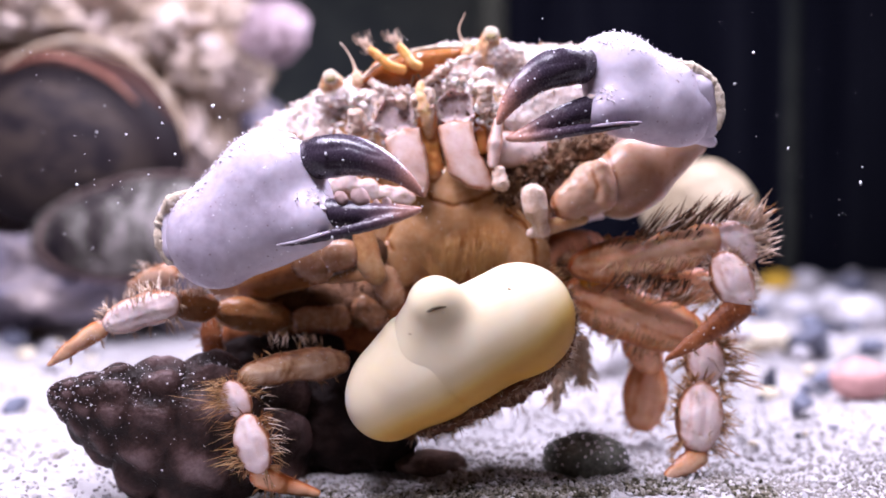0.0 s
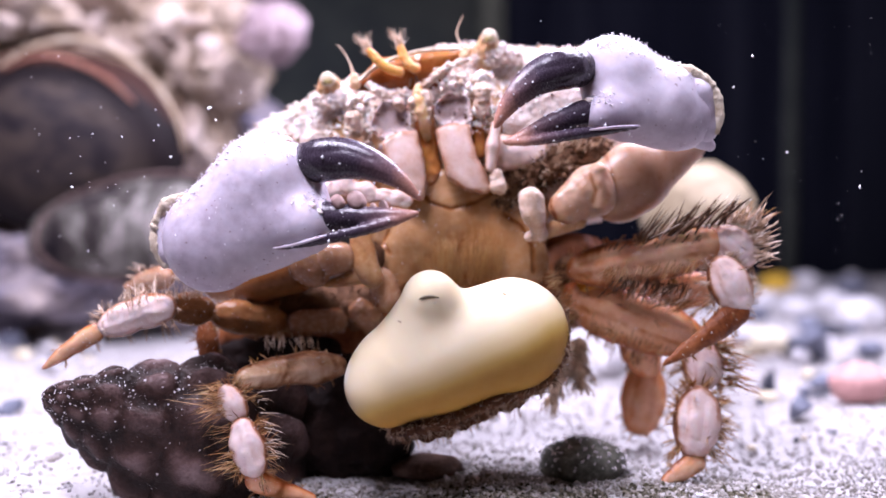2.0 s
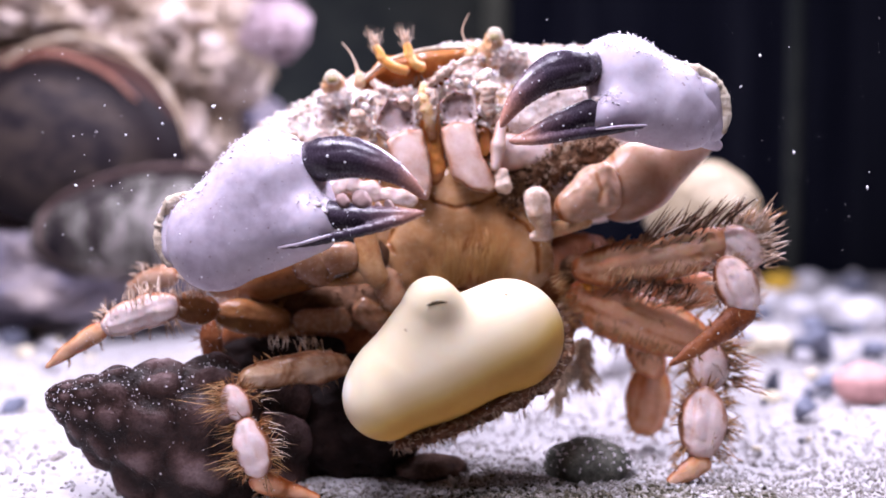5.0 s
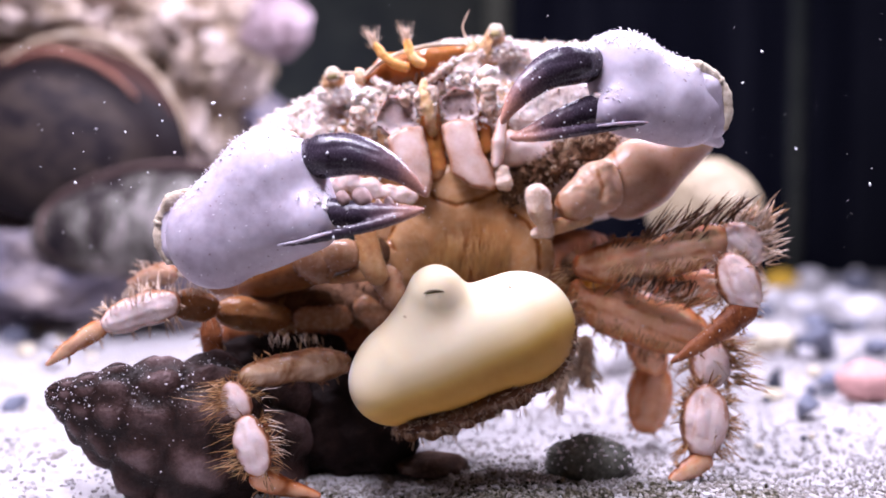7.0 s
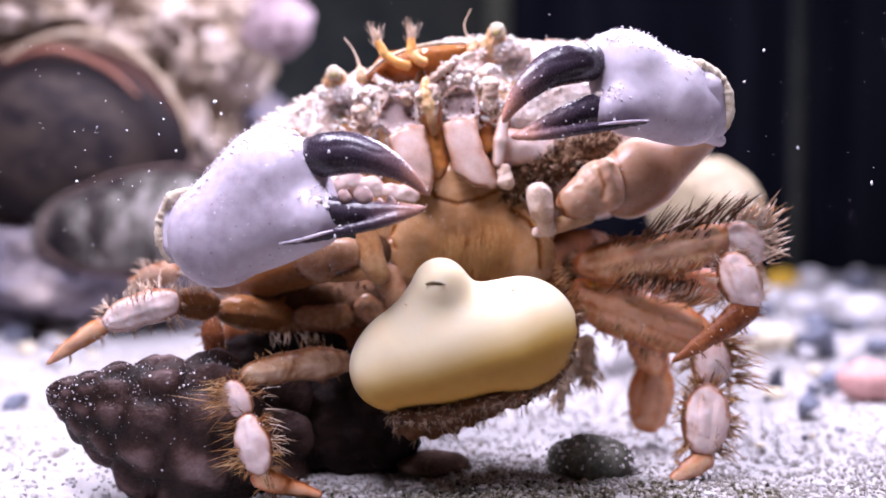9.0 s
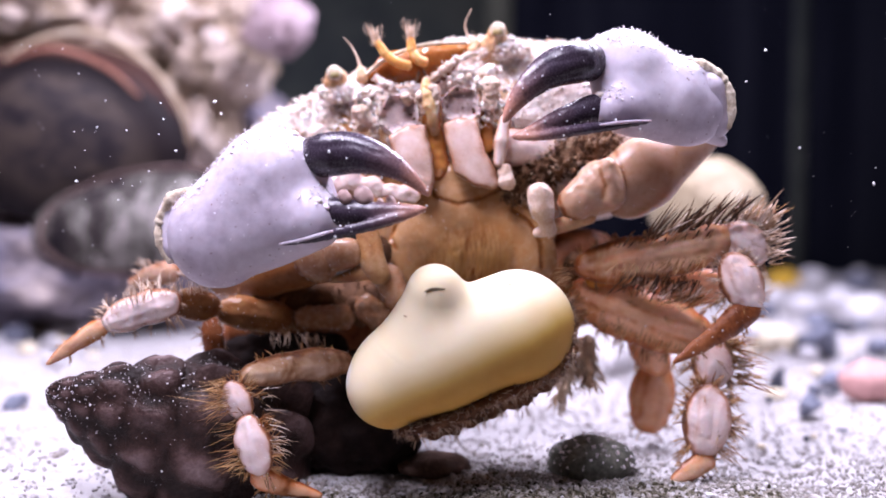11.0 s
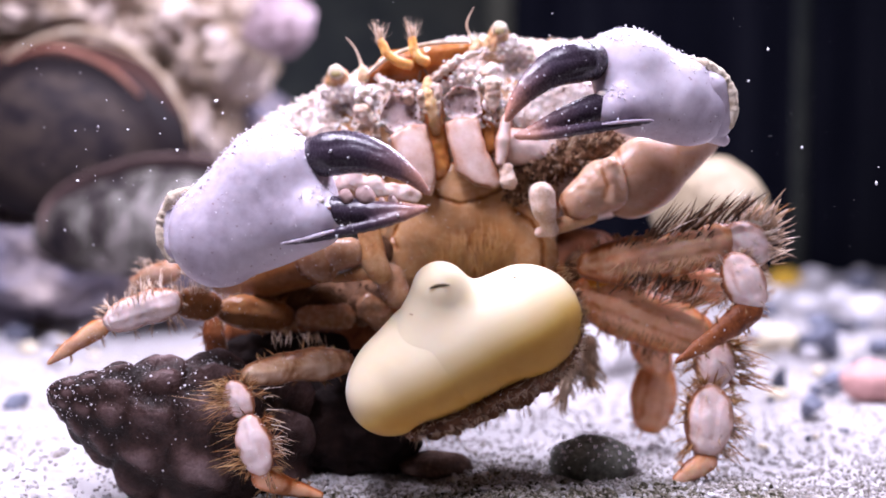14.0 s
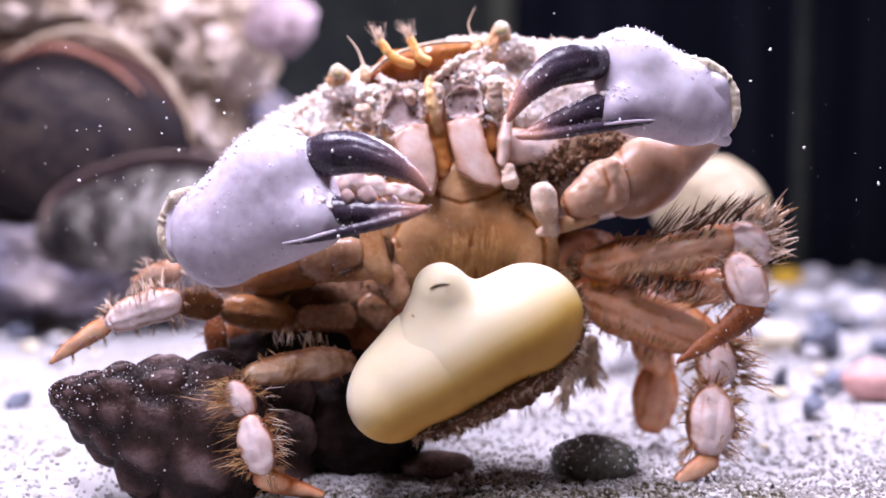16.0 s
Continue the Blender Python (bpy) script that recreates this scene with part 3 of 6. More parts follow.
# ---- stones, rocks and shells ----
def lump(c, rx, ry, rz, seed, rough=0.12, level=4, freq=1.6):
    """An uneven rounded stone round a centre in millimetres."""
    bm = bmesh.new()
    bmesh.ops.create_icosphere(bm, subdivisions=level, radius=1)
    v = np.array([p.co[:] for p in bm.verts])
    f = np.array([[p.index for p in g.verts] for g in bm.faces])
    bm.free()
    o = Vector((seed * 7.3, seed * 3.1, seed))
    h = np.array([noise.noise(Vector(p) * freq + o) + 0.5 * noise.noise(Vector(p) * freq * 2.3 + o) + 0.25 * noise.noise(Vector(p) * freq * 5 + o) for p in v])
    return v * (1 + rough * h)[:, None] * np.array([rx, ry, rz]) + np.array(c, float), f


def floor_spot(x, y):
    """Where the line of sight to the plan place meets the sand: its place and its depth behind the plan's plane."""
    way = lay(x, y, 0) - EYE
    h = -EYE.z / way.z
    return EYE + way * h, 100 * (h - 1)


def chip(c, rx, ry, rz, seed):
    """An angular stone with slightly broken edges."""
    rng = np.random.default_rng(seed)
    p = rng.normal(size=(13, 3))
    p /= np.linalg.norm(p, axis=1)[:, None]
    bm = bmesh.new()
    for q in p * rng.uniform(0.85, 1.15, (13, 1)):
        bm.verts.new(q)
    out = bmesh.ops.convex_hull(bm, input=bm.verts)
    loose = [g for g in out["geom_interior"] if isinstance(g, bmesh.types.BMVert)]
    bmesh.ops.delete(bm, geom=loose, context="VERTS")
    bmesh.ops.bevel(bm, geom=list(bm.edges), offset=0.09, segments=2, profile=0.6, affect="EDGES", clamp_overlap=True)
    bmesh.ops.triangulate(bm, faces=bm.faces)
    v = np.array([g.co[:] for g in bm.verts])
    f = np.array([[g.index for g in q.verts] for q in bm.faces])
    bm.free()
    v += np.array([noise.noise_vector(Vector(q) * 3)[:] for q in v]) * 0.05
    return v * np.array([rx, ry, rz]) + np.array(c, float), f


def pebble(x, y, wide, high, material, label, seed, rough=0.16, group="pebbles on the sand", stand=0.82, angular=False):
    """A stone whose foot stands on the sand at plan (x, y), wide and high in plan steps."""
    foot, d = floor_spot(x, y)
    rx, rz = size(wide / 2, d), size(high / 2, d)
    c = (foot.x, foot.y + rx * 0.5, rz * stand)
    shape = chip(c, rx, (rx + rz) / 2, rz, seed) if angular else lump(c, rx, (rx + rz) / 2, rz, seed, rough, 3)
    ob = part("pebble", shape, material, at=(foot.x, foot.y, 0))
    return tagged(ob, label, "pebble", group)


def build_pebbles():
    dark, grey, white = "dark slate chip lying on white sand", "grey stone chip lying on white sand", "white pebble lying on the sand"
    tan = "pale tan pebble lying on white sand"
    for i, (x, y, w, h, m, l, sharp) in enumerate((
        (1390, 514, 66, 38, YELLOWSTONE, "bright yellow pebble lying on white sand", False),
        (1545, 712, 104, 74, PINKSTONE, "pink pebble lying on white sand", False),
        (1440, 480, 56, 50, PALESTONE, "pale tan pebble near the back of the tank", False),
        (1442, 510, 54, 36, WHITESTONE, white, False), (1372, 540, 50, 34, WHITESTONE, white, False),
        (1470, 640, 110, 70, GREYSTONE, grey, True), (1500, 592, 66, 46, SLATE, dark, True), (1448, 592, 60, 44, GREYSTONE, grey, True),
        (1378, 692, 46, 50, SLATE, dark, True), (1436, 740, 62, 44, GREYSTONE, grey, True), (1478, 690, 66, 38, GREYSTONE, grey, True),
        (1545, 585, 96, 70, WHITESTONE, white, False), (1382, 632, 78, 58, PALESTONE, tan, False), (1358, 566, 56, 34, GREYSTONE, grey, True),
        (1525, 516, 60, 34, GREYSTONE, grey, False), (1490, 552, 66, 46, WHITESTONE, white, False), (1430, 560, 70, 40, WHITESTONE, white, False),
        (1560, 640, 70, 48, GREYSTONE, grey, True), (1470, 700, 50, 10, SLATE, dark, True), (1432, 640, 40, 30, WHITESTONE, white, False),
        (1445, 668, 24, 22, PALESTONE, tan, False), (1360, 714, 16, 16, SLATE, dark, True), (1093, 668, 78, 60, WHITESTONE, "bluish white pebble behind the crab", True),
        (1510, 732, 18, 8, GREYSTONE, grey, True), (1424, 782, 12, 14, SLATE, dark, True), (1440, 776, 10, 10, PALESTONE, tan, False),
        (1346, 794, 18, 10, PALESTONE, tan, False), (1490, 765, 20, 8, GREYSTONE, grey, True),
        (25, 735, 54, 42, GREYSTONE, grey, True), (70, 588, 66, 46, PALESTONE, tan, False), (24, 610, 52, 36, GREYSTONE, grey, False),
        (112, 590, 84, 44, WHITESTONE, white, False), (20, 780, 30, 16, WHITESTONE, white, False), (150, 600, 60, 36, WHITESTONE, white, False),
        (1330, 600, 44, 30, WHITESTONE, white, False),
    )):
        pebble(x, y, w, h, m, l, i + 1, angular=sharp)
    rng = np.random.default_rng(23)
    kinds = ((GREYSTONE, grey), (WHITESTONE, white), (WHITESTONE, white), (WHITESTONE, white), (PALESTONE, tan))
    for i in range(70):
        y = 492 + 230 * rng.random() ** 1.9
        x = rng.uniform(1290, 1600) if i < 52 else rng.uniform(-10, 170)
        if i >= 52:
            y = rng.uniform(572, 650)
        w = rng.uniform(14, 40) * (0.7 + (y - 480) / 600)
        m, l = kinds[rng.integers(0, 5)]
        pebble(x, y, w, w * rng.uniform(0.5, 0.8), m, l, i + 60, angular=rng.random() < 0.5)
    pebble(1052, 852, 152, 88, GREENSTONE, "dark green rounded stone dusted with sand", 51, 0.2, stand=0.6)
    top, _ = floor_spot(1052, 852)
    rng = np.random.default_rng(29)
    cover = lump((top.x, top.y + size(38, 0), size(31, 0)), size(76, 0), size(60, 0), size(44, 0), 51, 0.16, 3)
    dots = crust((cover[0], cover[1]), 620, 0.03, 0.17, 33, lambda v, n: n[:, 2] > -0.2)
    tagged(part("stone_dust", dots, DUST), "white sand grains lying on the green stone", "sand grains", kind="stuff")
    pebble(768, 846, 138, 46, BROWNSTONE, "flat brown stone half sunk in sand", 52, 0.2, stand=0.6)
    rng = np.random.default_rng(8)
    foot, d = floor_spot(760, 884)
    n = 5200
    x = rng.uniform(-20, 34, n)
    x = x[[noise.noise(Vector((a / 5, 7, 0))) > -0.12 for a in x]]
    n = len(x)
    y = foot.y + rng.gamma(2, 0.8, n) - 1.6
    r = rng.uniform(0.08, 0.34, n)
    spots = np.array([(a, b, sand_height(a, b) + c * 0.4 + 0.5 * max(0, noise.noise(Vector((a / 4, 3, 0))))) for a, b, c in zip(x, y, r)])
    bed = grains(spots, r, rng)
    way = rng.normal(size=(1400, 3)) * 0.6 + np.array([0, -0.3, 1])
    way /= np.linalg.norm(way, axis=1)[:, None]
    root = spots[rng.integers(0, n, 1400)] 
    tagged(part("algae_mat", join(bed, bristles(root, way, rng.uniform(0.25, 0.8, 1400), 0.05, rng)), ALGAE), "dark green mat of algae on the sand", "algae", kind="stuff")


def build_silt():
    """Grey-brown silt on the sand along the front glass, which also stands in for the light falling off there."""
    rng = np.random.default_rng(57)
    n = 9000
    x, y = rng.uniform(-24, 52, n), -7 + rng.gamma(1.6, 4.2, n)
    r = rng.uniform(0.04, 0.20, n)
    spots = np.array([(a, b, sand_height(a, b) + c * 0.5) for a, b, c in zip(x, y, r)])
    tagged(part("silt", grains(spots, r, rng), SILT), "grey-brown silt settled on the sand", "silt", kind="stuff")


def rock(name, x, y, d, wide, high, deep, material, label, seed, rough=0.3, freq=1.8, category="rock", group="rocks behind the crab"):
    c = lay(x, y, d)
    shape = lump(c, size(wide / 2, d), deep, size(high / 2, d), seed, rough, 5, freq)
    base = (c.x, c.y, shape[0][:, 2].min())
    return tagged(part(name, shape, material, at=base), label, category, group)


def build_rocks():
    crust = "beige and pink crusted rock in a pile"
    rock("rock", 90, 30, 120, 340, 190, 25, BEDROCK, crust, 1, 0.35, 2.4)
    rock("rock", 330, 60, 125, 240, 200, 22, BEDROCK, crust, 2, 0.4, 2.6)
    rock("rock", 300, 190, 128, 190, 230, 20, BEDROCK, crust, 3, 0.35, 2.4)
    rock("rock", 400, 120, 118, 150, 130, 16, BEDROCK, crust, 4, 0.4, 2.8)
    rock("rock", 200, -60, 130, 420, 170, 25, BEDROCK, crust, 12, 0.35, 2.2)
    rock("rock", 30, 190, 130, 220, 240, 22, DIMROCK, "dark rock behind the mussel", 5)
    rock("rock", 120, 470, 118, 420, 190, 30, DIMROCK, "dark rock with brown crust under the shells", 6, 0.3, 2.2)
    rock("rock", 330, 420, 125, 260, 300, 28, DIMROCK, "rock with shade and bluish haze in its colour", 7, 0.25)
    rock("rock", 420, 290, 150, 260, 300, 24, DIMROCK, "rock with shade and bluish haze in its colour", 8, 0.25)
    rock("rock", 20, 400, 120, 240, 120, 20, DIMROCK, "dark brown rock under the mussel", 9, 0.3, 2.4)
    rock("rock", 440, 50, 122, 110, 110, 12, BEDROCK, crust, 13, 0.4, 2.6)
    rock("rock", 360, 240, 124, 130, 170, 16, BEDROCK, crust, 14, 0.4, 2.6)
    rock("rock", 250, 120, 122, 180, 160, 18, BEDROCK, crust, 15, 0.4, 2.6)
    whelk_knob(490, 45, 108)
    rock("shell", 1245, 365, 55, 190, 172, 14, DULLSHELL, "pale cream smooth shell half hidden behind the crab", 10, 0.06, 1.0, "shell", "shells")


def whelk_knob(x, y, d):
    """A pink crusted coiled shell on top of the rocks."""
    v, f = [], []
    rows, cols = 40, 72
    for i in range(rows):
        h = (i + 0.02) / (rows - 1)
        for j in range(cols):
            a = j / cols * 2 * math.pi
            coil = (math.log(h + 0.05) / math.log(1.9) - a / (2 * math.pi)) % 1.0
            up = 7.5 * (1 - h ** 2.4) + 1.3 * h * math.sin(math.pi * coil) ** 0.7
            v.append(lay(x + 62 * h * math.cos(a), y - 58 * h * math.sin(a), d - up)[:])
    f = [(i * cols + j, (i + 1) * cols + j, (i + 1) * cols + (j + 1) % cols, i * cols + (j + 1) % cols) for i in range(rows - 1) for j in range(cols)]
    f.append(tuple(range(cols))[::-1])
    v = np.array(v)
    v += np.array([noise.noise_vector(Vector(p) / 2.6)[:] for p in v]) * 1.3
    c = lay(x, y, d)
    tagged(part("snail_shell", (v, f), PINKSHELL, at=(c.x, c.y, c.z)), "pink crusted coiled snail shell on the rocks", "shell", "shells")


def valve(x, y, d, rx, ry, bulge, lean, seed, rings=34, sides=96, thick=0.9, dull=True):
    """A domed oval valve, rim towards the viewer's side, with growth ridges; also its radial tone."""
    v, tone, f = [], [], []
    c = np.array(lay(x, y, d))
    s = STEP * (1 + d / 100)
    for side in (0, 1):
        for i in range(rings):
            h = i / (rings - 1)
            for j in range(sides):
                a = j / sides * 2 * math.pi
                ridge = 0.12 * math.sin(h * 38 + 2 * noise.noise(Vector((h * 5, math.cos(a), seed))))
                wob = 1 + 0.04 * noise.noise(Vector((math.cos(a) * 1.5, math.sin(a) * 1.5, seed)))
                dep = -bulge * (1 - h ** 2.2) + ridge * h + side * thick
                u, w = rx * s * h * wob * math.cos(a), ry * s * h * wob * math.sin(a)
                v.append((u * math.cos(lean) - w * math.sin(lean), dep, u * math.sin(lean) + w * math.cos(lean)))
                if dull and h < 0.6:
                    k = Vector((u / 7, w / 4, seed))
                    tone.append(min(max(0.26 + 0.42 * noise.noise(k) + 0.22 * noise.noise(k * 3), 0), 0.55))
                    continue
                tone.append(h - 0.22 * (max(0.0, math.cos(a + 0.5)) ** 1.5 + max(0.0, -math.sin(a))) * min(1, max(0, (h - 0.4) * 3)) if dull else h)
    n = rings * sides
    for side in (0, 1):
        for i in range(rings - 1):
            for j in range(sides):
                q = [side * n + k for k in (i * sides + j, i * sides + (j + 1) % sides, (i + 1) * sides + (j + 1) % sides, (i + 1) * sides + j)]
                f.append(tuple(q if side == 0 else q[::-1]))
    last = (rings - 1) * sides
    f += [(last + j, last + (j + 1) % sides, n + last + (j + 1) % sides, n + last + j) for j in range(sides)]
    return np.array(v) + c, f, np.array(tone)


def build_mussels():
    base = lay(140, 330, 96)
    big = thing("mussel", base, "large dark brown mussel with an orange-brown rim, on the rocks", "mussel", "mussels")
    v, f, tone = valve(118, 238, 92, 222, 162, 9, -0.12, 1.0)
    part("valve", (v, f), MUSSEL, big, tone=tone)
    v, f, tone = valve(112, 244, 98, 214, 156, -7, -0.12, 2.0)
    part("back_valve", (v, f), MUSSEL, big, tone=tone)
    part("pale_edge", tube([(4, 108, 86), (50, 80, 86), (100, 63, 86), (150, 59, 86), (200, 73, 86), (250, 106, 86), (292, 152, 86), (322, 204, 86), (335, 256, 87)], (3, 5, 6, 6, 6, 5, 5, 4, 3), 10, 0.15), EDGE, big, "cream worn edge of the shell")
    part("inner_edge", tube([(14, 112, 85), (60, 92, 85), (110, 90, 85), (160, 108, 85), (205, 134, 85), (246, 172, 86)], (2, 4, 5, 5, 5, 2), 10, 0.15), NACRE, big, "salmon-pink inner lip")
    base = lay(215, 450, 88)
    low = thing("mussel", base, "grey-green striped mussel that opens slowly, under the larger one", "mussel", "mussels")
    v, f, tone = valve(255, 392, 86, 205, 92, 7, 0.16, 3.0)
    part("valve", (v, f), GREENSHELL, low)
    hinge = lay(225, 440, 84.0)
    v, f, tone = valve(258, 388, 84.0, 196, 94, -2, 0.16, 4.0, thick=0.4, dull=False)
    global GAPE
    GAPE = part("upper_valve", (v, f), VALVE, low, "thin pale-edged upper valve", at=hinge, tone=tone)


def build_snail():
    """The dark whelk: a lumpy cone of whorls from its apex, with black masses put where its mouth lies in shadow."""
    a, b = np.array(lay(82, 690, -6)), np.array(lay(556, 834, 5))
    axis = b - a
    length = np.linalg.norm(axis)
    axis /= length
    side = np.cross(axis, (0, 1, 0))
    side /= np.linalg.norm(side)
    front = np.cross(axis, side)
    rows, cols = 170, 150
    v, lifted = [], []
    for i in range(rows):
        h = i / (rows - 1)
        for j in range(cols):
            t = j / cols * 2 * math.pi
            wound = math.log(0.06 + h) / math.log(1.5) - t / (2 * math.pi)
            turn = wound % 1.0
            whorl = 0.94 + 0.08 * math.sin(math.pi * turn) ** 0.6
            r = length * (0.50 * (1 - math.exp(-h / 0.62)) + 0.026 * min(1, h * 45) ** 0.5) * whorl
            if h > 0.45:
                r *= math.sqrt(max(1 - ((h - 0.45) / 0.55) ** 2, 0.0)) * 0.999 + 0.001
            d = side * math.cos(t) + front * (0.45 * math.sin(t))
            p = a + axis * (length * h) + d * r
            k = Vector(p)
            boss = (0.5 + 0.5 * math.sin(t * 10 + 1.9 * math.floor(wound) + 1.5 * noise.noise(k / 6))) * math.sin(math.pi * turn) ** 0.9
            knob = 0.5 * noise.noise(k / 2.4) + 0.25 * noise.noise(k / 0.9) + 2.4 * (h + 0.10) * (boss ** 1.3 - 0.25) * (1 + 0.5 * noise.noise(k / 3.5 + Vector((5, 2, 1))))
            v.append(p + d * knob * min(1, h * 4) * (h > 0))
            # relief shade and dark sutures put into the tone: bosses lighter, grooves near black
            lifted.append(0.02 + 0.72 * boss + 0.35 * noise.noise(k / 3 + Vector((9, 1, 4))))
    f = [(i * cols + j, i * cols + (j + 1) % cols, (i + 1) * cols + (j + 1) % cols, (i + 1) * cols + j) for i in range(rows - 1) for j in range(cols)]
    v = np.array(v)
    base = (float(lay(330, 850, 0).x), 0.0, 0.0)
    snail = thing("whelk", base, "dark brown knobbly whelk shell lying on white sand", "shell", "shells")
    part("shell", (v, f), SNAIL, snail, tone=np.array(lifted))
    # two black masses stand in for the shadow at the mouth and legs
    part("shadow_whorl", skin([(510, 748, 6, 104, 600, 752, 4, 90, 0.5), (600, 752, 4, 90, 680, 780, 3, 60, 0.5)], 1, 0.4, rough=0.7, grain=2.2), SHADOW_BLACK, snail, "shell mouth, black to stand for the shadow on it")
    part("shadow_filler", skin([(430, 650, 12, 52, 640, 640, 10, 62, 0.4)], 1, 0.4, rough=0.6, grain=2.2), SHADOW_BLACK, snail, "black filler for the shadow behind the left legs")
    rng = np.random.default_rng(3)
    deep = np.array(lifted)
    chance = np.clip(0.45 - deep, 0.03, 0.4) * np.clip((v[:, 2] - 4) / 8, 0.08, 1) * (v[:, 1] < v[:, 1].mean())
    keep = v[rng.choice(len(v), 800, p=chance / chance.sum())]
    tagged(part("sand_dust", grains(keep, rng.gamma(1.5, 0.024, len(keep)) + 0.015, rng), DUST, snail), kind="stuff")


# ---- the crab ----
CRAB_BASE = np.array([1.0, 4.0, 0.0])


def fringe(shape, count, length, thick, seed, choose=None, lean=(0, 0, 0), spread=0.35, droop=0.1):
    """Bristles that stand on a surface where choose(vertices, normals) holds."""
    v, q = shape
    n = normals(v, q if hasattr(q, "shape") else np.array(q))
    rng = np.random.default_rng(seed)
    ok = np.arange(len(v)) if choose is None else np.nonzero(choose(v, n))[0]
    i = rng.choice(ok, count)
    i = np.repeat(i[: max(count // 4, 1)], 4)
    count = len(i)
    bend = np.repeat(rng.normal(size=(count // 4, 3)) * spread, 4, axis=0)
    way = n[i] + np.array(lean) + bend + rng.normal(size=(count, 3)) * 0.16
    way /= np.linalg.norm(way, axis=1)[:, None]
    reach = np.repeat(rng.uniform(0.5, 1.2, count // 4), 4) * rng.uniform(0.8, 1.1, count)
    return bristles(v[i] - n[i] * 0.05 + rng.normal(size=(count, 3)) * 0.09, way, length * reach, thick, rng, droop)


def crust(shape, count, low, high, seed, choose=None):
    v, q = shape
    n = normals(v, q)
    rng = np.random.default_rng(seed)
    ok = np.arange(len(v)) if choose is None else np.nonzero(choose(v, n))[0]
    i = rng.choice(ok, count)
    r = low + (high - low) * rng.uniform(0, 1, count) ** 2.5
    return grains(v[i] + n[i] * r[:, None] * 0.3 + rng.normal(size=(count, 3)) * 0.12, r, rng)


def slab(outline, d, thick, dish=0.0, lean=0.0):
    """A rounded plate from a plan outline, its face towards the viewer; dish hollows it."""
    bm = bmesh.new()
    c = np.mean(np.array(outline, float), axis=0)
    ring = [bm.verts.new(lay(x, y, d + lean * (y - c[1]))) for x, y in outline]
    face = bm.faces.new(ring)
    out = bmesh.ops.extrude_face_region(bm, geom=[face])
    for g in out["geom"]:
        if isinstance(g, bmesh.types.BMVert):
            g.co += AHEAD * thick
    bmesh.ops.recalc_face_normals(bm, faces=bm.faces)
    if dish:
        front = min(bm.faces, key=lambda g: g.calc_center_median().y)
        bmesh.ops.inset_region(bm, faces=[front], thickness=0.55, depth=0)
        for p in front.verts:
            p.co += AHEAD * dish
    bmesh.ops.bevel(bm, geom=list(bm.edges), offset=0.38, segments=4, profile=0.5, affect="EDGES", clamp_overlap=True)
    bmesh.ops.triangulate(bm, faces=bm.faces)
    bmesh.ops.subdivide_edges(bm, edges=[e for e in bm.edges if e.calc_length() > 0.7], cuts=3, use_grid_fill=True)
    bmesh.ops.triangulate(bm, faces=bm.faces)
    v = np.array([p.co[:] for p in bm.verts])
    f = np.array([[p.index for p in g.verts] for g in bm.faces])
    bm.free()
    mid = v.mean(0)
    v[:, 1] -= 0.5 * (1 - np.clip(np.linalg.norm((v - mid)[:, [0, 2]], axis=1) / np.linalg.norm((v - mid)[:, [0, 2]], axis=1).max(), 0, 1) ** 2) * (0 if dish else 1)
    v += np.array([noise.noise_vector(Vector(p) / 0.8)[:] for p in v]) * 0.2
    return v, f


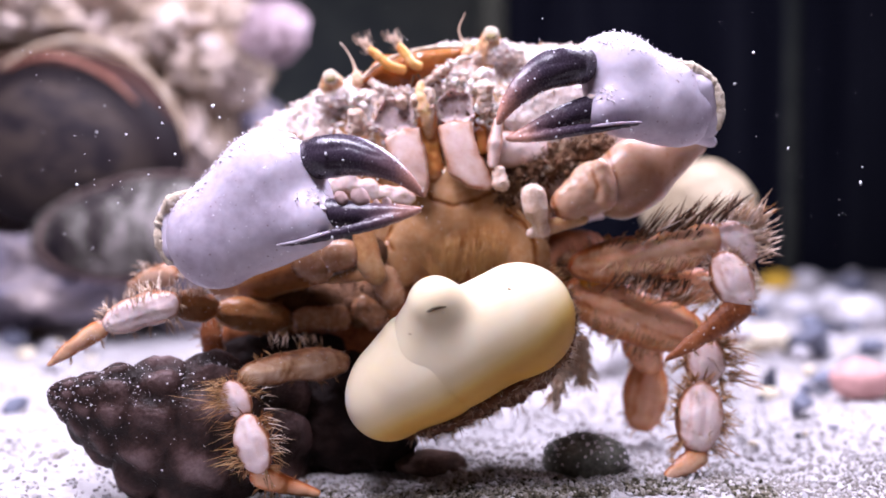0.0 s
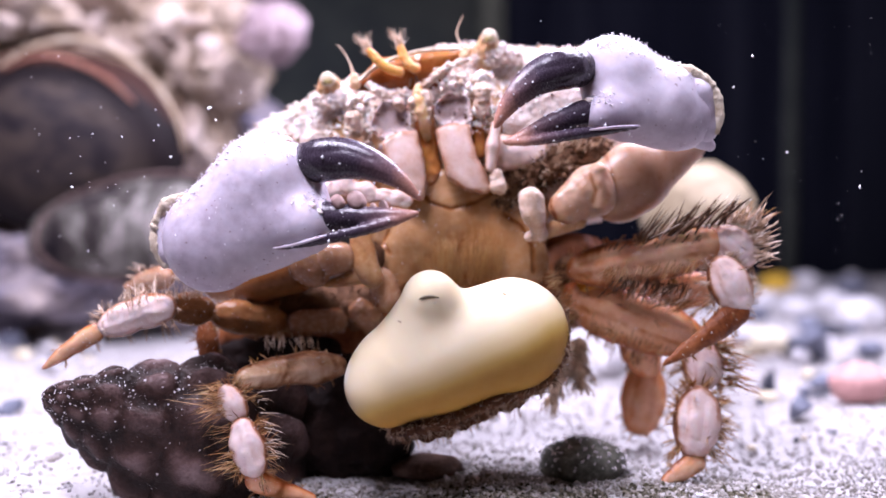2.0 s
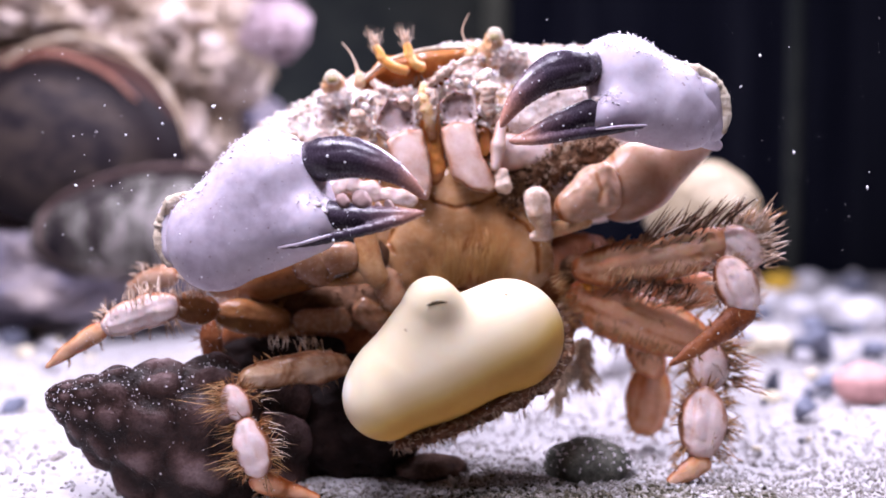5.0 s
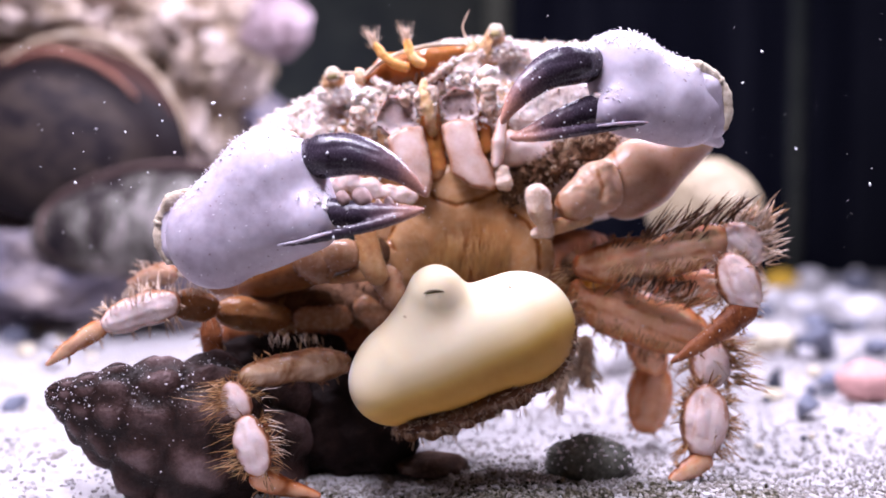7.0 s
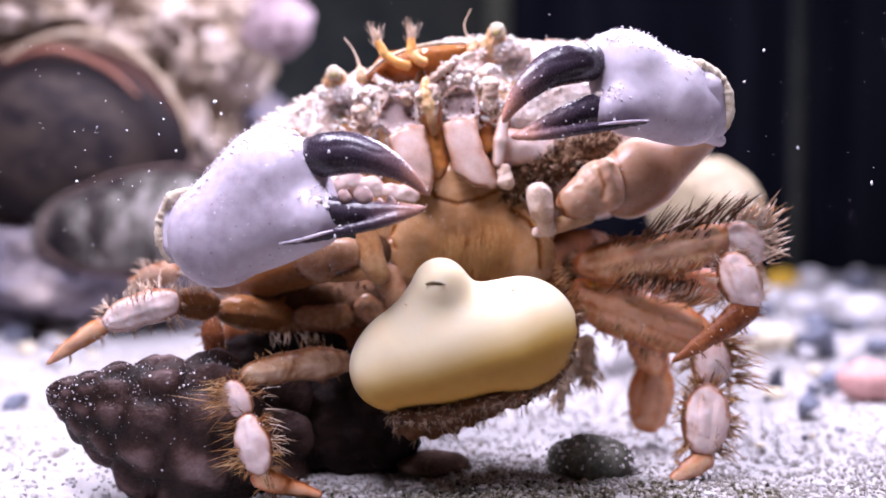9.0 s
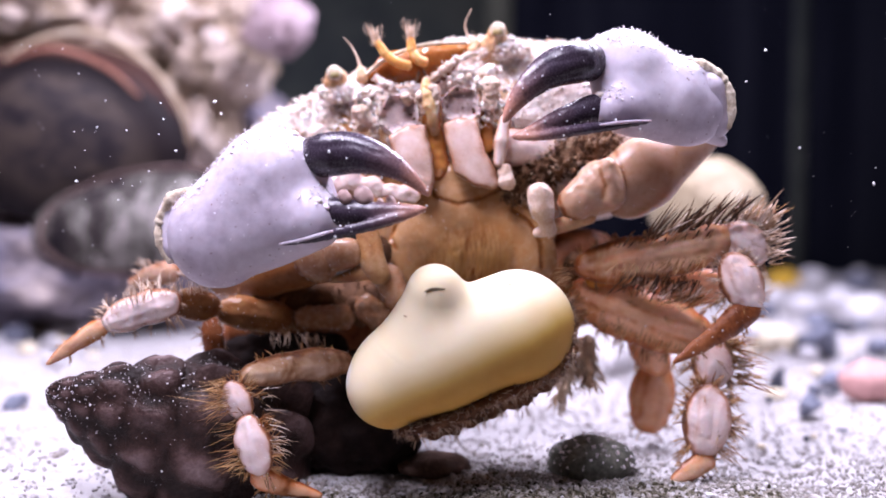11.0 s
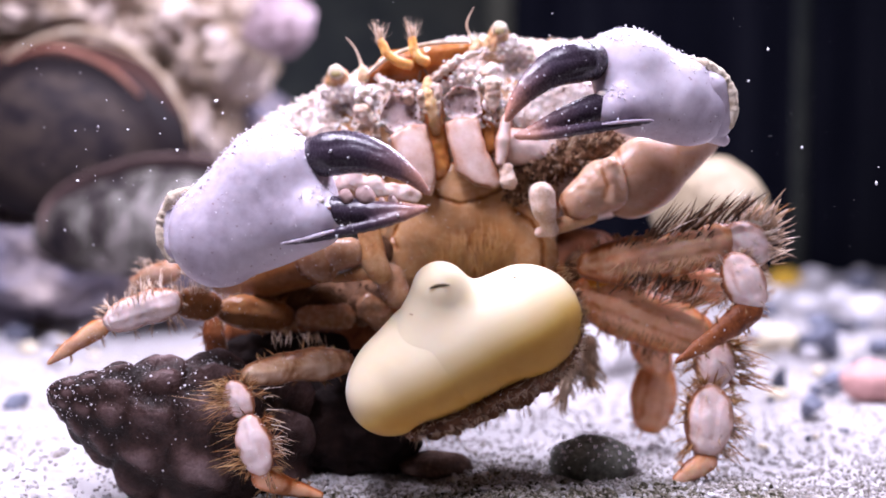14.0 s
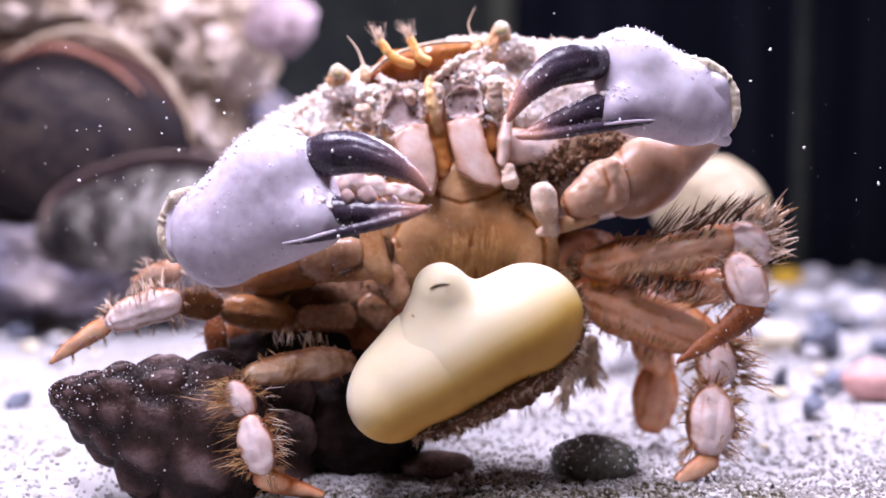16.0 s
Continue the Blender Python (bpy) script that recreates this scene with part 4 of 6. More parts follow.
def build_body(crab):
    shell = skin([(530, 310, 14, 112, 640, 268, 13, 128, 0.5), (640, 268, 13, 128, 830, 232, 13, 156, 0.5), (830, 232, 13, 156, 1000, 240, 13, 160, 0.5)], 1.0, 0.36, rough=0.42, grain=1.6)
    carapace = part("carapace", shell, CRUST, crab, "sandy pinkish carapace with a granular crust")
    tagged(part("granular_crust", crust(shell, 9000, 0.05, 0.34, 5, lambda v, n: (n[:, 1] < 0.35) & (v[:, 2] > 30)), GRANULE, carapace), kind="stuff")
    tagged(part("fuzz", fringe(shell, 260, 0.9, 0.04, 6, lambda v, n: (n[:, 2] > 0.35) & (n[:, 1] < 0.4)), PALE_HAIR, carapace), kind="stuff")
    face = skin([(650, 250, 10, 70, 900, 215, 10, 80, 0.6), (690, 290, 9, 90, 880, 270, 9, 100, 0.55), (760, 370, 9, 120, 880, 380, 9, 110, 0.5)], 1.2, 0.4, rough=0.2, grain=1.0)
    part("face", face, FACE, crab, "cream and orange underside of the head")
    tagged(part("face_crust", crust(face, 2200, 0.06, 0.40, 7, lambda v, n: (n[:, 1] < -0.1) & (v[:, 2] > float(lay(0, 290, 6).z))), GRANULE, crab), kind="stuff")
    bowl = skin([(648, 140, 5.5, 12, 695, 124, 6, 30, 0.5), (695, 124, 6, 30, 770, 112, 6.5, 34, 0.5), (770, 112, 6.5, 34, 828, 86, 6, 9, 0.5)], 0.6, 0.2, rough=0.1, grain=1.2)
    glow = np.clip(along(bowl[0], (740, 150, 6), (735, 84, 6)), 0, 1)
    brow = part("brow", bowl, LIP, crab, "glossy amber brow behind the antennules", tone=0.15 + 0.8 * glow)
    part("brow_rim", tube([(642, 140, 4.5), (672, 112, 4.5), (712, 92, 4.5), (765, 79, 4.5), (826, 77, 5)], (3, 3.5, 3.5, 4, 3), 10, 0.2), RIM, brow, "thin pale edge")
    for line in (((733, 84, 3.9), (735, 96, 3.6), (734, 106, 3.6)), ((741, 128, 3.4), (738, 142, 3.4), (734, 152, 3.6)), ((748, 126, 3.4), (756, 138, 3.4), (768, 144, 3.6))):
        part("dark_stripe", tube(line, (2.2, 2.6, 2.0), 8, 0.1), DARK_FUZZ_GAP, brow)
    for i, line in enumerate((((846, 92, 4), (812, 106, 3.4), (788, 122, 3), (766, 140, 3.2), (752, 146, 3.6)), ((732, 152, 3.4), (704, 158, 3), (682, 152, 3), (664, 138, 3.6)))):
        lip = tube(line, (5, 6, 7, 6, 4)[:len(line)], 12, 0.5)
        edge = part("brow_lip", lip, IVORY, brow, "cream ridge under the brow")
        tagged(part("lip_crust", crust((lip[0], np.array([q if len(q) == 4 else (*q, q[2]) for q in lip[1]])), 220, 0.04, 0.2, 70 + i), GRANULE, edge), kind="stuff")
    part("mouth", skin([(760, 160, 5, 16, 772, 300, 5, 24)], 0.5, 0.24, rough=0.14, grain=0.7), LIP, crab, "amber gap between the mouth plates", tone=None)
    part("mouth_bridge", skin(chain((752, 146, 2.6, 8), (757, 176, 1.9, 10), (764, 206, 2.4, 9), (768, 236, 3.6, 6), flat=0.6), 0.3, 0.16, rough=0.16, grain=0.6), PEACH, crab, "peach-coloured ridge above the mouth")
    part("mouth_side", skin([(858, 196, 4, 12, 862, 262, 4, 12, 0.6)], 0.3, 0.2, rough=0.1, grain=0.6), LIP, crab, "amber gap beside the mouth plate")
    part("whisker_base", skin([(838, 90, 4.4, 12, 842, 80, 4.4, 9)], 0.3, 0.16, rough=0.15, grain=0.5), CREAM, crab)
    part("whisker_base", skin([(640, 138, 4.4, 11, 638, 126, 4.4, 8)], 0.3, 0.16, rough=0.15, grain=0.5), CREAM, crab)
    # the last capsule is dark filler for the shaded gap behind the legs
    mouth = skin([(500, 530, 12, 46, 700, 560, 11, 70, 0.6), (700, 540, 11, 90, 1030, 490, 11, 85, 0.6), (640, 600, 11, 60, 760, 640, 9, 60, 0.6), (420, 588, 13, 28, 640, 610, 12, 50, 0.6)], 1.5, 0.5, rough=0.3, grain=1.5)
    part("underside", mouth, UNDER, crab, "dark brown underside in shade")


def build_sternum(crab):
    lines = (((752, 322), (772, 350), (810, 362), (850, 352), (888, 334)), ((690, 436), (673, 466), (668, 500), (690, 530)), ((905, 372), (936, 392), (956, 430), (958, 474)), ((700, 400), (690, 420), (700, 440)))
    shape = skin([(800, 325, 5, 36, 800, 352, 5, 48, 0.45), (745, 385, 5, 46, 880, 372, 5, 48, 0.45), (712, 470, 5, 40, 745, 420, 5, 54, 0.5), (900, 420, 5, 58, 925, 455, 5, 60, 0.5), (770, 440, 5.8, 60, 880, 440, 5.8, 66, 0.4)], 1.2, 0.2, rough=0.05, grain=0.9, grooves=lines, groove=(0.25, 2.2))
    v = shape[0]
    c = np.array(lay(838, 452, 4))
    tone = 1.2 * np.exp(-(((v - c) * np.array([1 / 3.6, 0, 1 / 3.0])) ** 2).sum(1))
    part("sternum", shape, STERNUM, crab, "smooth cream breast plates with fine seams", tone=(1 - tone) * seam(v, lines, 3.2))
    # white grains on the breast: sand, and glints put in as specks
    tagged(part("breast_dust_and_glint", crust(shape, 130, 0.02, 0.09, 14, lambda v, n: n[:, 1] < -0.2), DUST, crab), kind="stuff")
    pit = skin([(786, 486, 2.2, 16, 880, 480, 2.2, 16, 0.4)], 0.4, 0.3)
    tuft = fringe(pit, 620, 4.2, 0.024, 21, lambda v, n: n[:, 1] < -0.2, (0, 0.9, 2.6), 0.3, 0.0)
    part("belly_tuft", tuft, TUFT, crab, "orange-brown tuft of hair on the belly")


def build_mouth(crab):
    for outline, d, thick, dish in (
            (((686, 240), (718, 222), (750, 220), (764, 270), (768, 318), (760, 348), (728, 332), (702, 292)), 1.8, 1.6, 0.0),
            (((782, 220), (806, 208), (842, 210), (858, 268), (886, 324), (872, 336), (836, 328), (804, 306)), 1.8, 1.6, 0.0),
            (((664, 212), (684, 170), (722, 164), (740, 184), (738, 222), (692, 240)), 2.0, 1.4, 0.8),
            (((780, 172), (806, 152), (844, 160), (850, 206), (826, 214), (788, 212)), 2.0, 1.4, 0.8)):
        shape = slab(outline, d, thick, dish)
        edge = seam(shape[0], (outline + outline[:1],), 9 if dish else 6)
        blot = np.array([noise.noise(Vector(p) / 0.9) for p in shape[0]])
        if dish:
            cup = part("mouth_plate", shape, CUP, crab, "hollow greyish upper mouth plate", tone=0.85 - 0.5 * edge + 0.55 * blot)
            tagged(part("plate_grit", crust(shape, 46, 0.04, 0.18, 52, lambda v, n: n[:, 1] < -0.3), GRANULE, cup), kind="stuff")
            tagged(part("plate_grit", crust(shape, 40, 0.04, 0.20, 53, lambda v, n: n[:, 1] < -0.3), DARK_FUZZ_GAP, cup), kind="stuff")
        else:
            part("mouth_plate", shape, PLATE, crab, tone=0.15 + 0.65 * edge + 0.45 * blot)
    for x, y, r, x2, y2, r2 in ((742, 170, 7, 748, 200, 6), (768, 160, 10, 770, 205, 7), (868, 152, 16, 866, 186, 12), (636, 200, 14, 652, 214, 12), (716, 172, 9, 722, 178, 9)):
        part("palp", skin([(x, y, 2, r, x2, y2, 2.4, r2)], 0.2, 0.16, rough=0.3, grain=0.5), IVORY, crab)
    part("outer_palp", skin([(892, 212, 0.5, 9, 886, 250, 0.5, 13), (886, 250, 0.5, 13, 882, 288, 0.8, 10)], 0.3, 0.2), PLATE, crab)
    part("joint_lobe", skin([(892, 302, 1.0, 12, 896, 322, 1.0, 15)], 0.3, 0.16, rough=0.15, grain=0.7), IVORY, crab)
    rng = np.random.default_rng(12)
    n = 1100
    spread = list(zip(rng.uniform(625, 885, n), rng.uniform(118, 228, n)))
    spread = [(x, y) for x, y in spread if y > (158 if x < 752 else 150 - (x - 752) * 0.42) and math.hypot((x - 702) / 44, (y - 206) / 44) > 1 and math.hypot((x - 815) / 42, (y - 188) / 42) > 1 and not 738 < x < 792]
    spots = [lay(x, y, 3.5 + rng.uniform(-0.8, 0.8)) for x, y in spread]
    n = len(spots)
    tagged(part("mouth_crust", grains(np.array([p[:] for p in spots]), 0.08 + rng.gamma(2, 0.10, n), rng, 0.6), GRANULE, crab), kind="stuff")
    lumps = ((592, 326, 15, 600, 332), (622, 318, 18, 636, 328), (660, 328, 16, 668, 338), (692, 338, 14, 700, 346), (716, 342, 15, 730, 348))
    part("cheek_ridge", skin([(x, y, -0.5, r, x2, y2, -0.3, r * 0.9, 0.6) for x, y, r, x2, y2 in lumps], 0.7, 0.16, rough=0.16, grain=1.2), PLATE, crab, "white lumpy ridge behind the claw")


def build_eyes(crab):
    """Eye stalks, whiskers and the two amber antennules."""
    moving = {}
    for key, x, y, tall, tilt in (("eye_left", 592, 132, 22, 6), ("eye_right", 880, 56, 30, -8)):
        stalk = part("eyestalk", skin(chain((x, y + 2, 6.8, 13), (x + tilt * 0.4, y + tall * 0.5, 7.4, 17), (x + tilt, y + tall + 6, 8.5, 24)), 0.4, 0.15, rough=0.2, grain=0.5), CREAM, crab, "pinkish stubby eyestalk", at=lay(x + tilt, y + 40, 8))
        socket = skin([(x - 14, y + 34, 8, 15, x + 18, y + 32, 7.4, 17), (x + 18, y + 30, 8, 17, x + 42, y + 34, 8.5, 15)], 0.5, 0.2, rough=0.35, grain=0.7)
        base = part("eye_socket", socket, CRUST, crab)
        tagged(part("socket_crust", crust(socket, 300, 0.05, 0.28, 15, lambda v, n: n[:, 1] < 0.3), GRANULE, base), kind="stuff")
        tagged(part("stalk_crust", crust(skin([(x + tilt * 0.4, y + tall * 0.6, 7.4, 17, x + tilt, y + tall + 6, 8.5, 23)], 0.3, 0.2), 60, 0.03, 0.14, 16, lambda v, n: n[:, 1] < 0.3), GRANULE, stalk), kind="stuff")
        part("eye", skin([(x - 1, y - 2, 6.3, 13.5, x + 1, y - 1, 6.3, 13.5)], 0.3, 0.13, rough=0.06, grain=0.4), RIM, stalk, "cream rounded eye")
        part("eye_patch", skin([(x - 3, y + 2, 5.75, 6, x + 3, y + 1, 5.75, 6)], 0.2, 0.1), OLIVE, stalk, "dark olive patch of the eye")
        moving[key] = stalk
    moving["whisker"] = part("whisker", tube([(640, 130, 5), (632, 104, 5), (622, 84, 5), (608, 68, 5)], (4, 2, 1.4, 0.5)), PALE_HAIR, crab, "thin jointed whisker", at=lay(640, 130, 5))
    part("whisker", tube([(838, 84, 5), (828, 66, 5), (822, 44, 5), (834, 16, 5)], (5, 2, 1.4, 0.5)), PALE_HAIR, crab, "thin jointed whisker")
    for key, foot, knee, tip in (("feeler_left", (724, 118), (680, 96), (660, 60)), ("feeler_right", (752, 112), (728, 92), (716, 54))):
        base = part("antennule_base", tube([(*foot, 3.5), ((foot[0] + knee[0]) / 2, (foot[1] + knee[1]) / 2 + 5, 3), (*knee, 3)], (9, 9, 8)), AMBER, crab)
        flick = part("antennule", tube([(*knee, 3), ((knee[0] + tip[0]) / 2 + 2, (knee[1] + tip[1]) / 2 + 6, 3), (tip[0] + 4, tip[1] + 16, 3)], (9, 8, 6)), AMBER, crab, at=lay(*knee, 3))
        rng = np.random.default_rng(31)
        root = np.tile(np.array(lay(tip[0] + 5, tip[1] + 20, 3)), (110, 1)) + rng.normal(size=(110, 3)) * 0.2
        way = np.array(lay(tip[0] - 2, tip[1] - 10, 3) - lay(tip[0] + 6, tip[1] + 18, 3))
        way = way / np.linalg.norm(way) + rng.normal(size=(110, 3)) * 0.24
        part("brush", bristles(root, way, rng.uniform(1.0, 1.9, 110), 0.026, rng, 0), PALE_HAIR, flick)
        moving[key] = flick
    return moving


def build_claw_left(crab):
    d = -2
    palm = fore([(385, 425, d, 74, 484, 330, d, 82, 0.75), (390, 425, d, 72, 530, 368, d, 62, 0.75), (484, 312, d - 1, 72, 505, 304, d - 2, 58, 0.75), (480, 420, d, 40, 560, 400, d - 2, 34), (365, 392, d, 48, 470, 306, d, 62, 0.75), (512, 322, d - 1, 46, 528, 356, d - 1.5, 42, 0.75), (490, 390, d, 46, 554, 388, d - 3.2, 36)], 2.8, 0.3, rough=0.05, grain=1.5)
    claw = part("claw", palm, CLAW, crab, "swollen lavender-white claw with dark fingers")
    v, q = fore(chain((520, 290, 0, 30), (575, 276, -5, 38), (625, 272, -6.5, 35), (675, 285, -7.5, 26), (722, 312, -8, 14), (757, 345, -8, 4), flat=0.8), 0.3, 0.2, rough=0.03, grain=0.7, grooves=(((560, 262), (620, 256), (680, 276)), ((590, 290), (650, 290), (700, 306))), groove=(0.07, 5))
    part("moving_finger", (v, q), FINGER, claw, "dark violet moving finger", tone=along(v, (505, 260, -5), (757, 345, -8)))
    # white grains on claws and fingers stand for sand and for small glints
    tagged(part("dust_and_glint", crust((v, q), 80, 0.02, 0.15, 61, lambda v, n: n[:, 1] < 0.2), FLAKE, claw), kind="stuff")
    v, q = fore(chain((535, 374, 0, 22), (575, 374, -4.5, 25), (610, 376, -5.5, 24), (660, 376, -6.5, 18), (710, 373, -7.5, 12), (752, 370, -8, 4)) + chain((496, 433, -5.5, 3), (560, 421, -6.4, 8), (640, 403, -7.4, 10), (700, 387, -7.9, 9), (745, 374, -8, 4)), 0.25, 0.2, rough=0.04, grain=0.6)
    part("fixed_finger", (v, q), FINGER, claw, "dark fixed finger with a pale tip", tone=along(v, (505, 400, -5), (758, 370, -8)))
    tagged(part("dust_and_glint", crust((v, q), 80, 0.02, 0.15, 61, lambda v, n: n[:, 1] < 0.2), FLAKE, claw), kind="stuff")
    part("hinge_membrane", fore(chain((538, 256, -2.8, 10), (556, 268, -5.0, 14), (578, 266, -6.2, 12), (600, 258, -6.7, 6)), 0.4, 0.15, rough=0.28, grain=0.6), MEMBRANE, claw, "greyish membrane at the finger's root")
    # a dark lump fills the gap in place of its shade
    part("hinge_gap_fill", fore(chain((556, 296, -3.5, 12), (562, 318, -3.5, 14), (578, 336, -3.5, 8)), 0.3, 0.2), DARK_FUZZ_GAP, claw, "dark filler for the shaded gap between the fingers")
    part("palm_lobe", fore(chain((536, 262, -4.4, 9), (546, 290, -4.8, 10), (552, 318, -4.8, 12), (568, 344, -4.6, 10)), 0.5, 0.2), CLAW, claw)
    for x, y, r in ((560, 356, 8), (572, 366, 7), (566, 382, 6)):
        part("hinge_knob", fore([(x, y, -6.4, r, x + 5, y + 3, -6.5, r)], 0.2, 0.16, rough=0.15, grain=0.4), CRUST, claw)
    for x, y, r in ((608, 346, 11), (642, 345, 16), (690, 354, 8), (672, 356, 6)):
        part("tooth", fore([(x, y, -6.5, r, x + 4, y + 6, -6.5, r)], 0.3, 0.2), TOOTH, claw)
    # a pale rod stands in for the highlight on the finger's lower blade
    part("highlight_ridge", tube([(494, 432, -10.4), (530, 426, -11.0), (562, 417, -11.8), (590, 409, -12.2)], (1, 3, 3.4, 1.5)), CLAW, claw, "pale rod for the highlight along the fixed finger")
    part("knuckle", fore([(318, 380, 1, 36, 322, 432, 1, 38)], 0.5, 0.3), CLAW, claw)
    part("joint_rim", tube([(342, 338, -5.5), (309, 350, -5.5), (290, 388, -4.5), (288, 428, -4.5), (304, 464, -4.5)], (5, 12, 13, 12, 7), 14, 0.3), RIM, claw, "rough cream rim of the joint")
    part("hinge_knob", fore([(510, 238, -3.5, 9, 522, 241, -4, 8)], 0.3, 0.2, rough=0.1, grain=0.4), CRUST, claw)
    tagged(part("claw_sand", crust(palm, 1900, 0.015, 0.12, 9, lambda v, n: (n[:, 2] > 0.45) & (n[:, 1] < 0.5)), DUST, claw), kind="stuff")
    tagged(part("dust_and_glint", crust(palm, 150, 0.02, 0.085, 62, lambda v, n: n[:, 1] < 0.1), FLAKE, claw), kind="stuff")
    flecked(skin([(396, 500, 7, 26, 470, 486, 5, 40), (470, 486, 5, 40, 536, 468, 4, 42)], 0.6, 0.22), BROWN_ARM, crab, "arm", "arm of the claw, orange-brown with the claw's shadow in its colour", lines=(((519, 458), (526, 478), (540, 494), (560, 502)),))
    flecked(skin([(552, 462, 1.5, 33, 566, 470, 1.5, 33, 0.6)], 0.4, 0.18, rough=0.03), JOINT, crab, "arm_joint", lines=(((519, 458), (526, 478), (540, 494), (560, 503)), ((580, 440), (586, 466), (582, 490))))
    flecked(skin([(596, 448, 1, 26, 616, 446, 1, 25, 0.6), (600, 456, 1, 26, 618, 452, 1, 24, 0.6)], 0.4, 0.18, rough=0.03), JOINT, crab, "arm_joint", lines=(((634, 424), (640, 446), (636, 472), (604, 480), (582, 490)),))
    flecked(skin(chain((648, 404, 1.5, 16), (654, 436, 1.2, 19), (660, 468, 1.2, 20), (672, 486, 1.6, 17), flat=0.7), 0.5, 0.18, rough=0.03), FACE, crab, "arm_joint", lines=(((672, 408), (680, 436), (676, 466)),))
    flecked(skin(chain((658, 478, 1.5, 15), (624, 488, 1.6, 10), (582, 497, 2, 4), flat=0.7), 0.4, 0.18), FACE, crab, "arm_joint")
    flecked(skin([(688, 492, 3, 25, 698, 522, 3, 26, 0.7)], 0.4, 0.2), JOINT, crab, "arm_joint", lines=(((662, 488), (666, 512), (680, 534)),))
    part("seam_fuzz", skin(chain((664, 424, 3, 9), (684, 440, 3, 8), (680, 468, 3, 6)), 0.3, 0.18, rough=0.1), DARK_FUZZ_GAP, crab)
    # fuzzy dark lump in place of the shade behind the arm
    gap_fill = skin([(450, 530, 9, 34, 660, 530, 8, 32)], 0.8, 0.35, rough=0.25, grain=0.9)
    part("gap_fill", join(gap_fill, fringe(gap_fill, 700, 0.9, 0.05, 91, None, (0, -0.3, 0), 0.6)), DARK_FUZZ_GAP, crab, "dark brown fuzzy filler for the shaded gap behind the arm")
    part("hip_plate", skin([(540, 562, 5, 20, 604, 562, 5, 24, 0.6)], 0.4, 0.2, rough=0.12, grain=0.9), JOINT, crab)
    # this dark one stands in for the shade between the plates
    part("hip_plate", skin([(628, 540, 5.5, 16, 640, 566, 5.5, 14, 0.6)], 0.4, 0.2, rough=0.12, grain=0.9), DARK_FUZZ_GAP, crab)
    part("hip_plate", skin([(650, 545, 4.5, 24, 668, 560, 4.5, 26, 0.6)], 0.4, 0.22, rough=0.2, grain=0.9), JOINT, crab)


def build_claw_right(crab):
    d = 0
    palm = fore([(1118, 130, d, 66, 1192, 182, d, 70, 0.75), (1112, 128, d - 1, 60, 1118, 178, d - 1, 54, 0.75), (1192, 182, d, 70, 1226, 204, d, 52, 0.75), (1120, 190, d - 1, 46, 1082, 197, d - 3, 35), (1064, 88, d - 1, 24, 1090, 90, d, 30), (1084, 120, d - 1, 36, 1092, 165, d - 1, 36, 0.75)], 1.8, 0.3, rough=0.05, grain=1.5)
    claw = part("claw", palm, CLAW, crab, "smaller lavender-white claw with dark fingers")
    v, q = fore(chain((1078, 112, 1, 28), (1020, 112, -3.5, 35), (975, 124, -4.2, 31), (935, 154, -5, 22), (906, 190, -5.2, 12), (892, 216, -5.2, 4), flat=0.8), 0.3, 0.2, rough=0.03, grain=0.7, grooves=(((1030, 100), (970, 112), (925, 150)), ((1030, 128), (975, 142), (930, 172))), groove=(0.07, 5))
    part("moving_finger", (v, q), FINGER, claw, "dark violet moving finger", tone=along(v, (1078, 90, -3), (890, 218, -5)))
    tagged(part("dust_and_glint", crust((v, q), 80, 0.02, 0.15, 61, lambda v, n: n[:, 1] < 0.2), FLAKE, claw), kind="stuff")
    v, q = fore(chain((1112, 184, 2, 22), (1074, 190, -2.2, 25), (1040, 196, -3, 24), (990, 212, -3.8, 18), (945, 231, -4.6, 11), (908, 243, -5, 4)) + chain((1150, 216, -3.6, 3), (1090, 222, -4.4, 8), (1020, 231, -4.8, 10), (960, 241, -5.1, 8), (915, 245, -5.1, 4)), 0.25, 0.2, rough=0.04, grain=0.6)
    part("fixed_finger", (v, q), FINGER, claw, "dark fixed finger with an orange tip", tone=along(v, (1118, 190, -2), (905, 243, -5)))
    tagged(part("dust_and_glint", crust((v, q), 80, 0.02, 0.15, 61, lambda v, n: n[:, 1] < 0.2), FLAKE, claw), kind="stuff")
    gap = skin([(950, 178, 4, 26, 1030, 164, 4, 26, 0.5), (930, 210, 4, 26, 1040, 192, 4, 24, 0.5)], 0.6, 0.22, rough=0.16, grain=0.8)
    lobe = part("shell_lobe", gap, CRUST, crab, "pale granular shell behind the claw fingers")
    tagged(part("lobe_crust", crust(gap, 320, 0.04, 0.2, 71, lambda v, n: n[:, 1] < 0.2), GRANULE, lobe), kind="stuff")
    part("hinge_membrane", fore(chain((1056, 100, -1.6, 13), (1040, 106, -3.6, 14), (1018, 114, -4.4, 9)), 0.4, 0.16, rough=0.25, grain=0.6), MEMBRANE, claw, "greyish membrane at the finger's root")
    for x, y, r in ((1058, 172, 9), (1066, 186, 8), (1060, 203, 7)):
        part("tooth", fore([(x, y, -3.4, r, x + 6, y + 2, -3.2, r)], 0.3, 0.16, rough=0.12, grain=0.4), CRUST, claw)
    # pale rod in place of this finger's highlight
    part("highlight_ridge", tube([(1150, 214, -8.6), (1116, 216, -9.2), (1084, 219, -9.5), (1060, 222, -9.6)], (1, 3, 3.2, 1.5)), CLAW, claw, "pale rod for the highlight along the fixed finger")
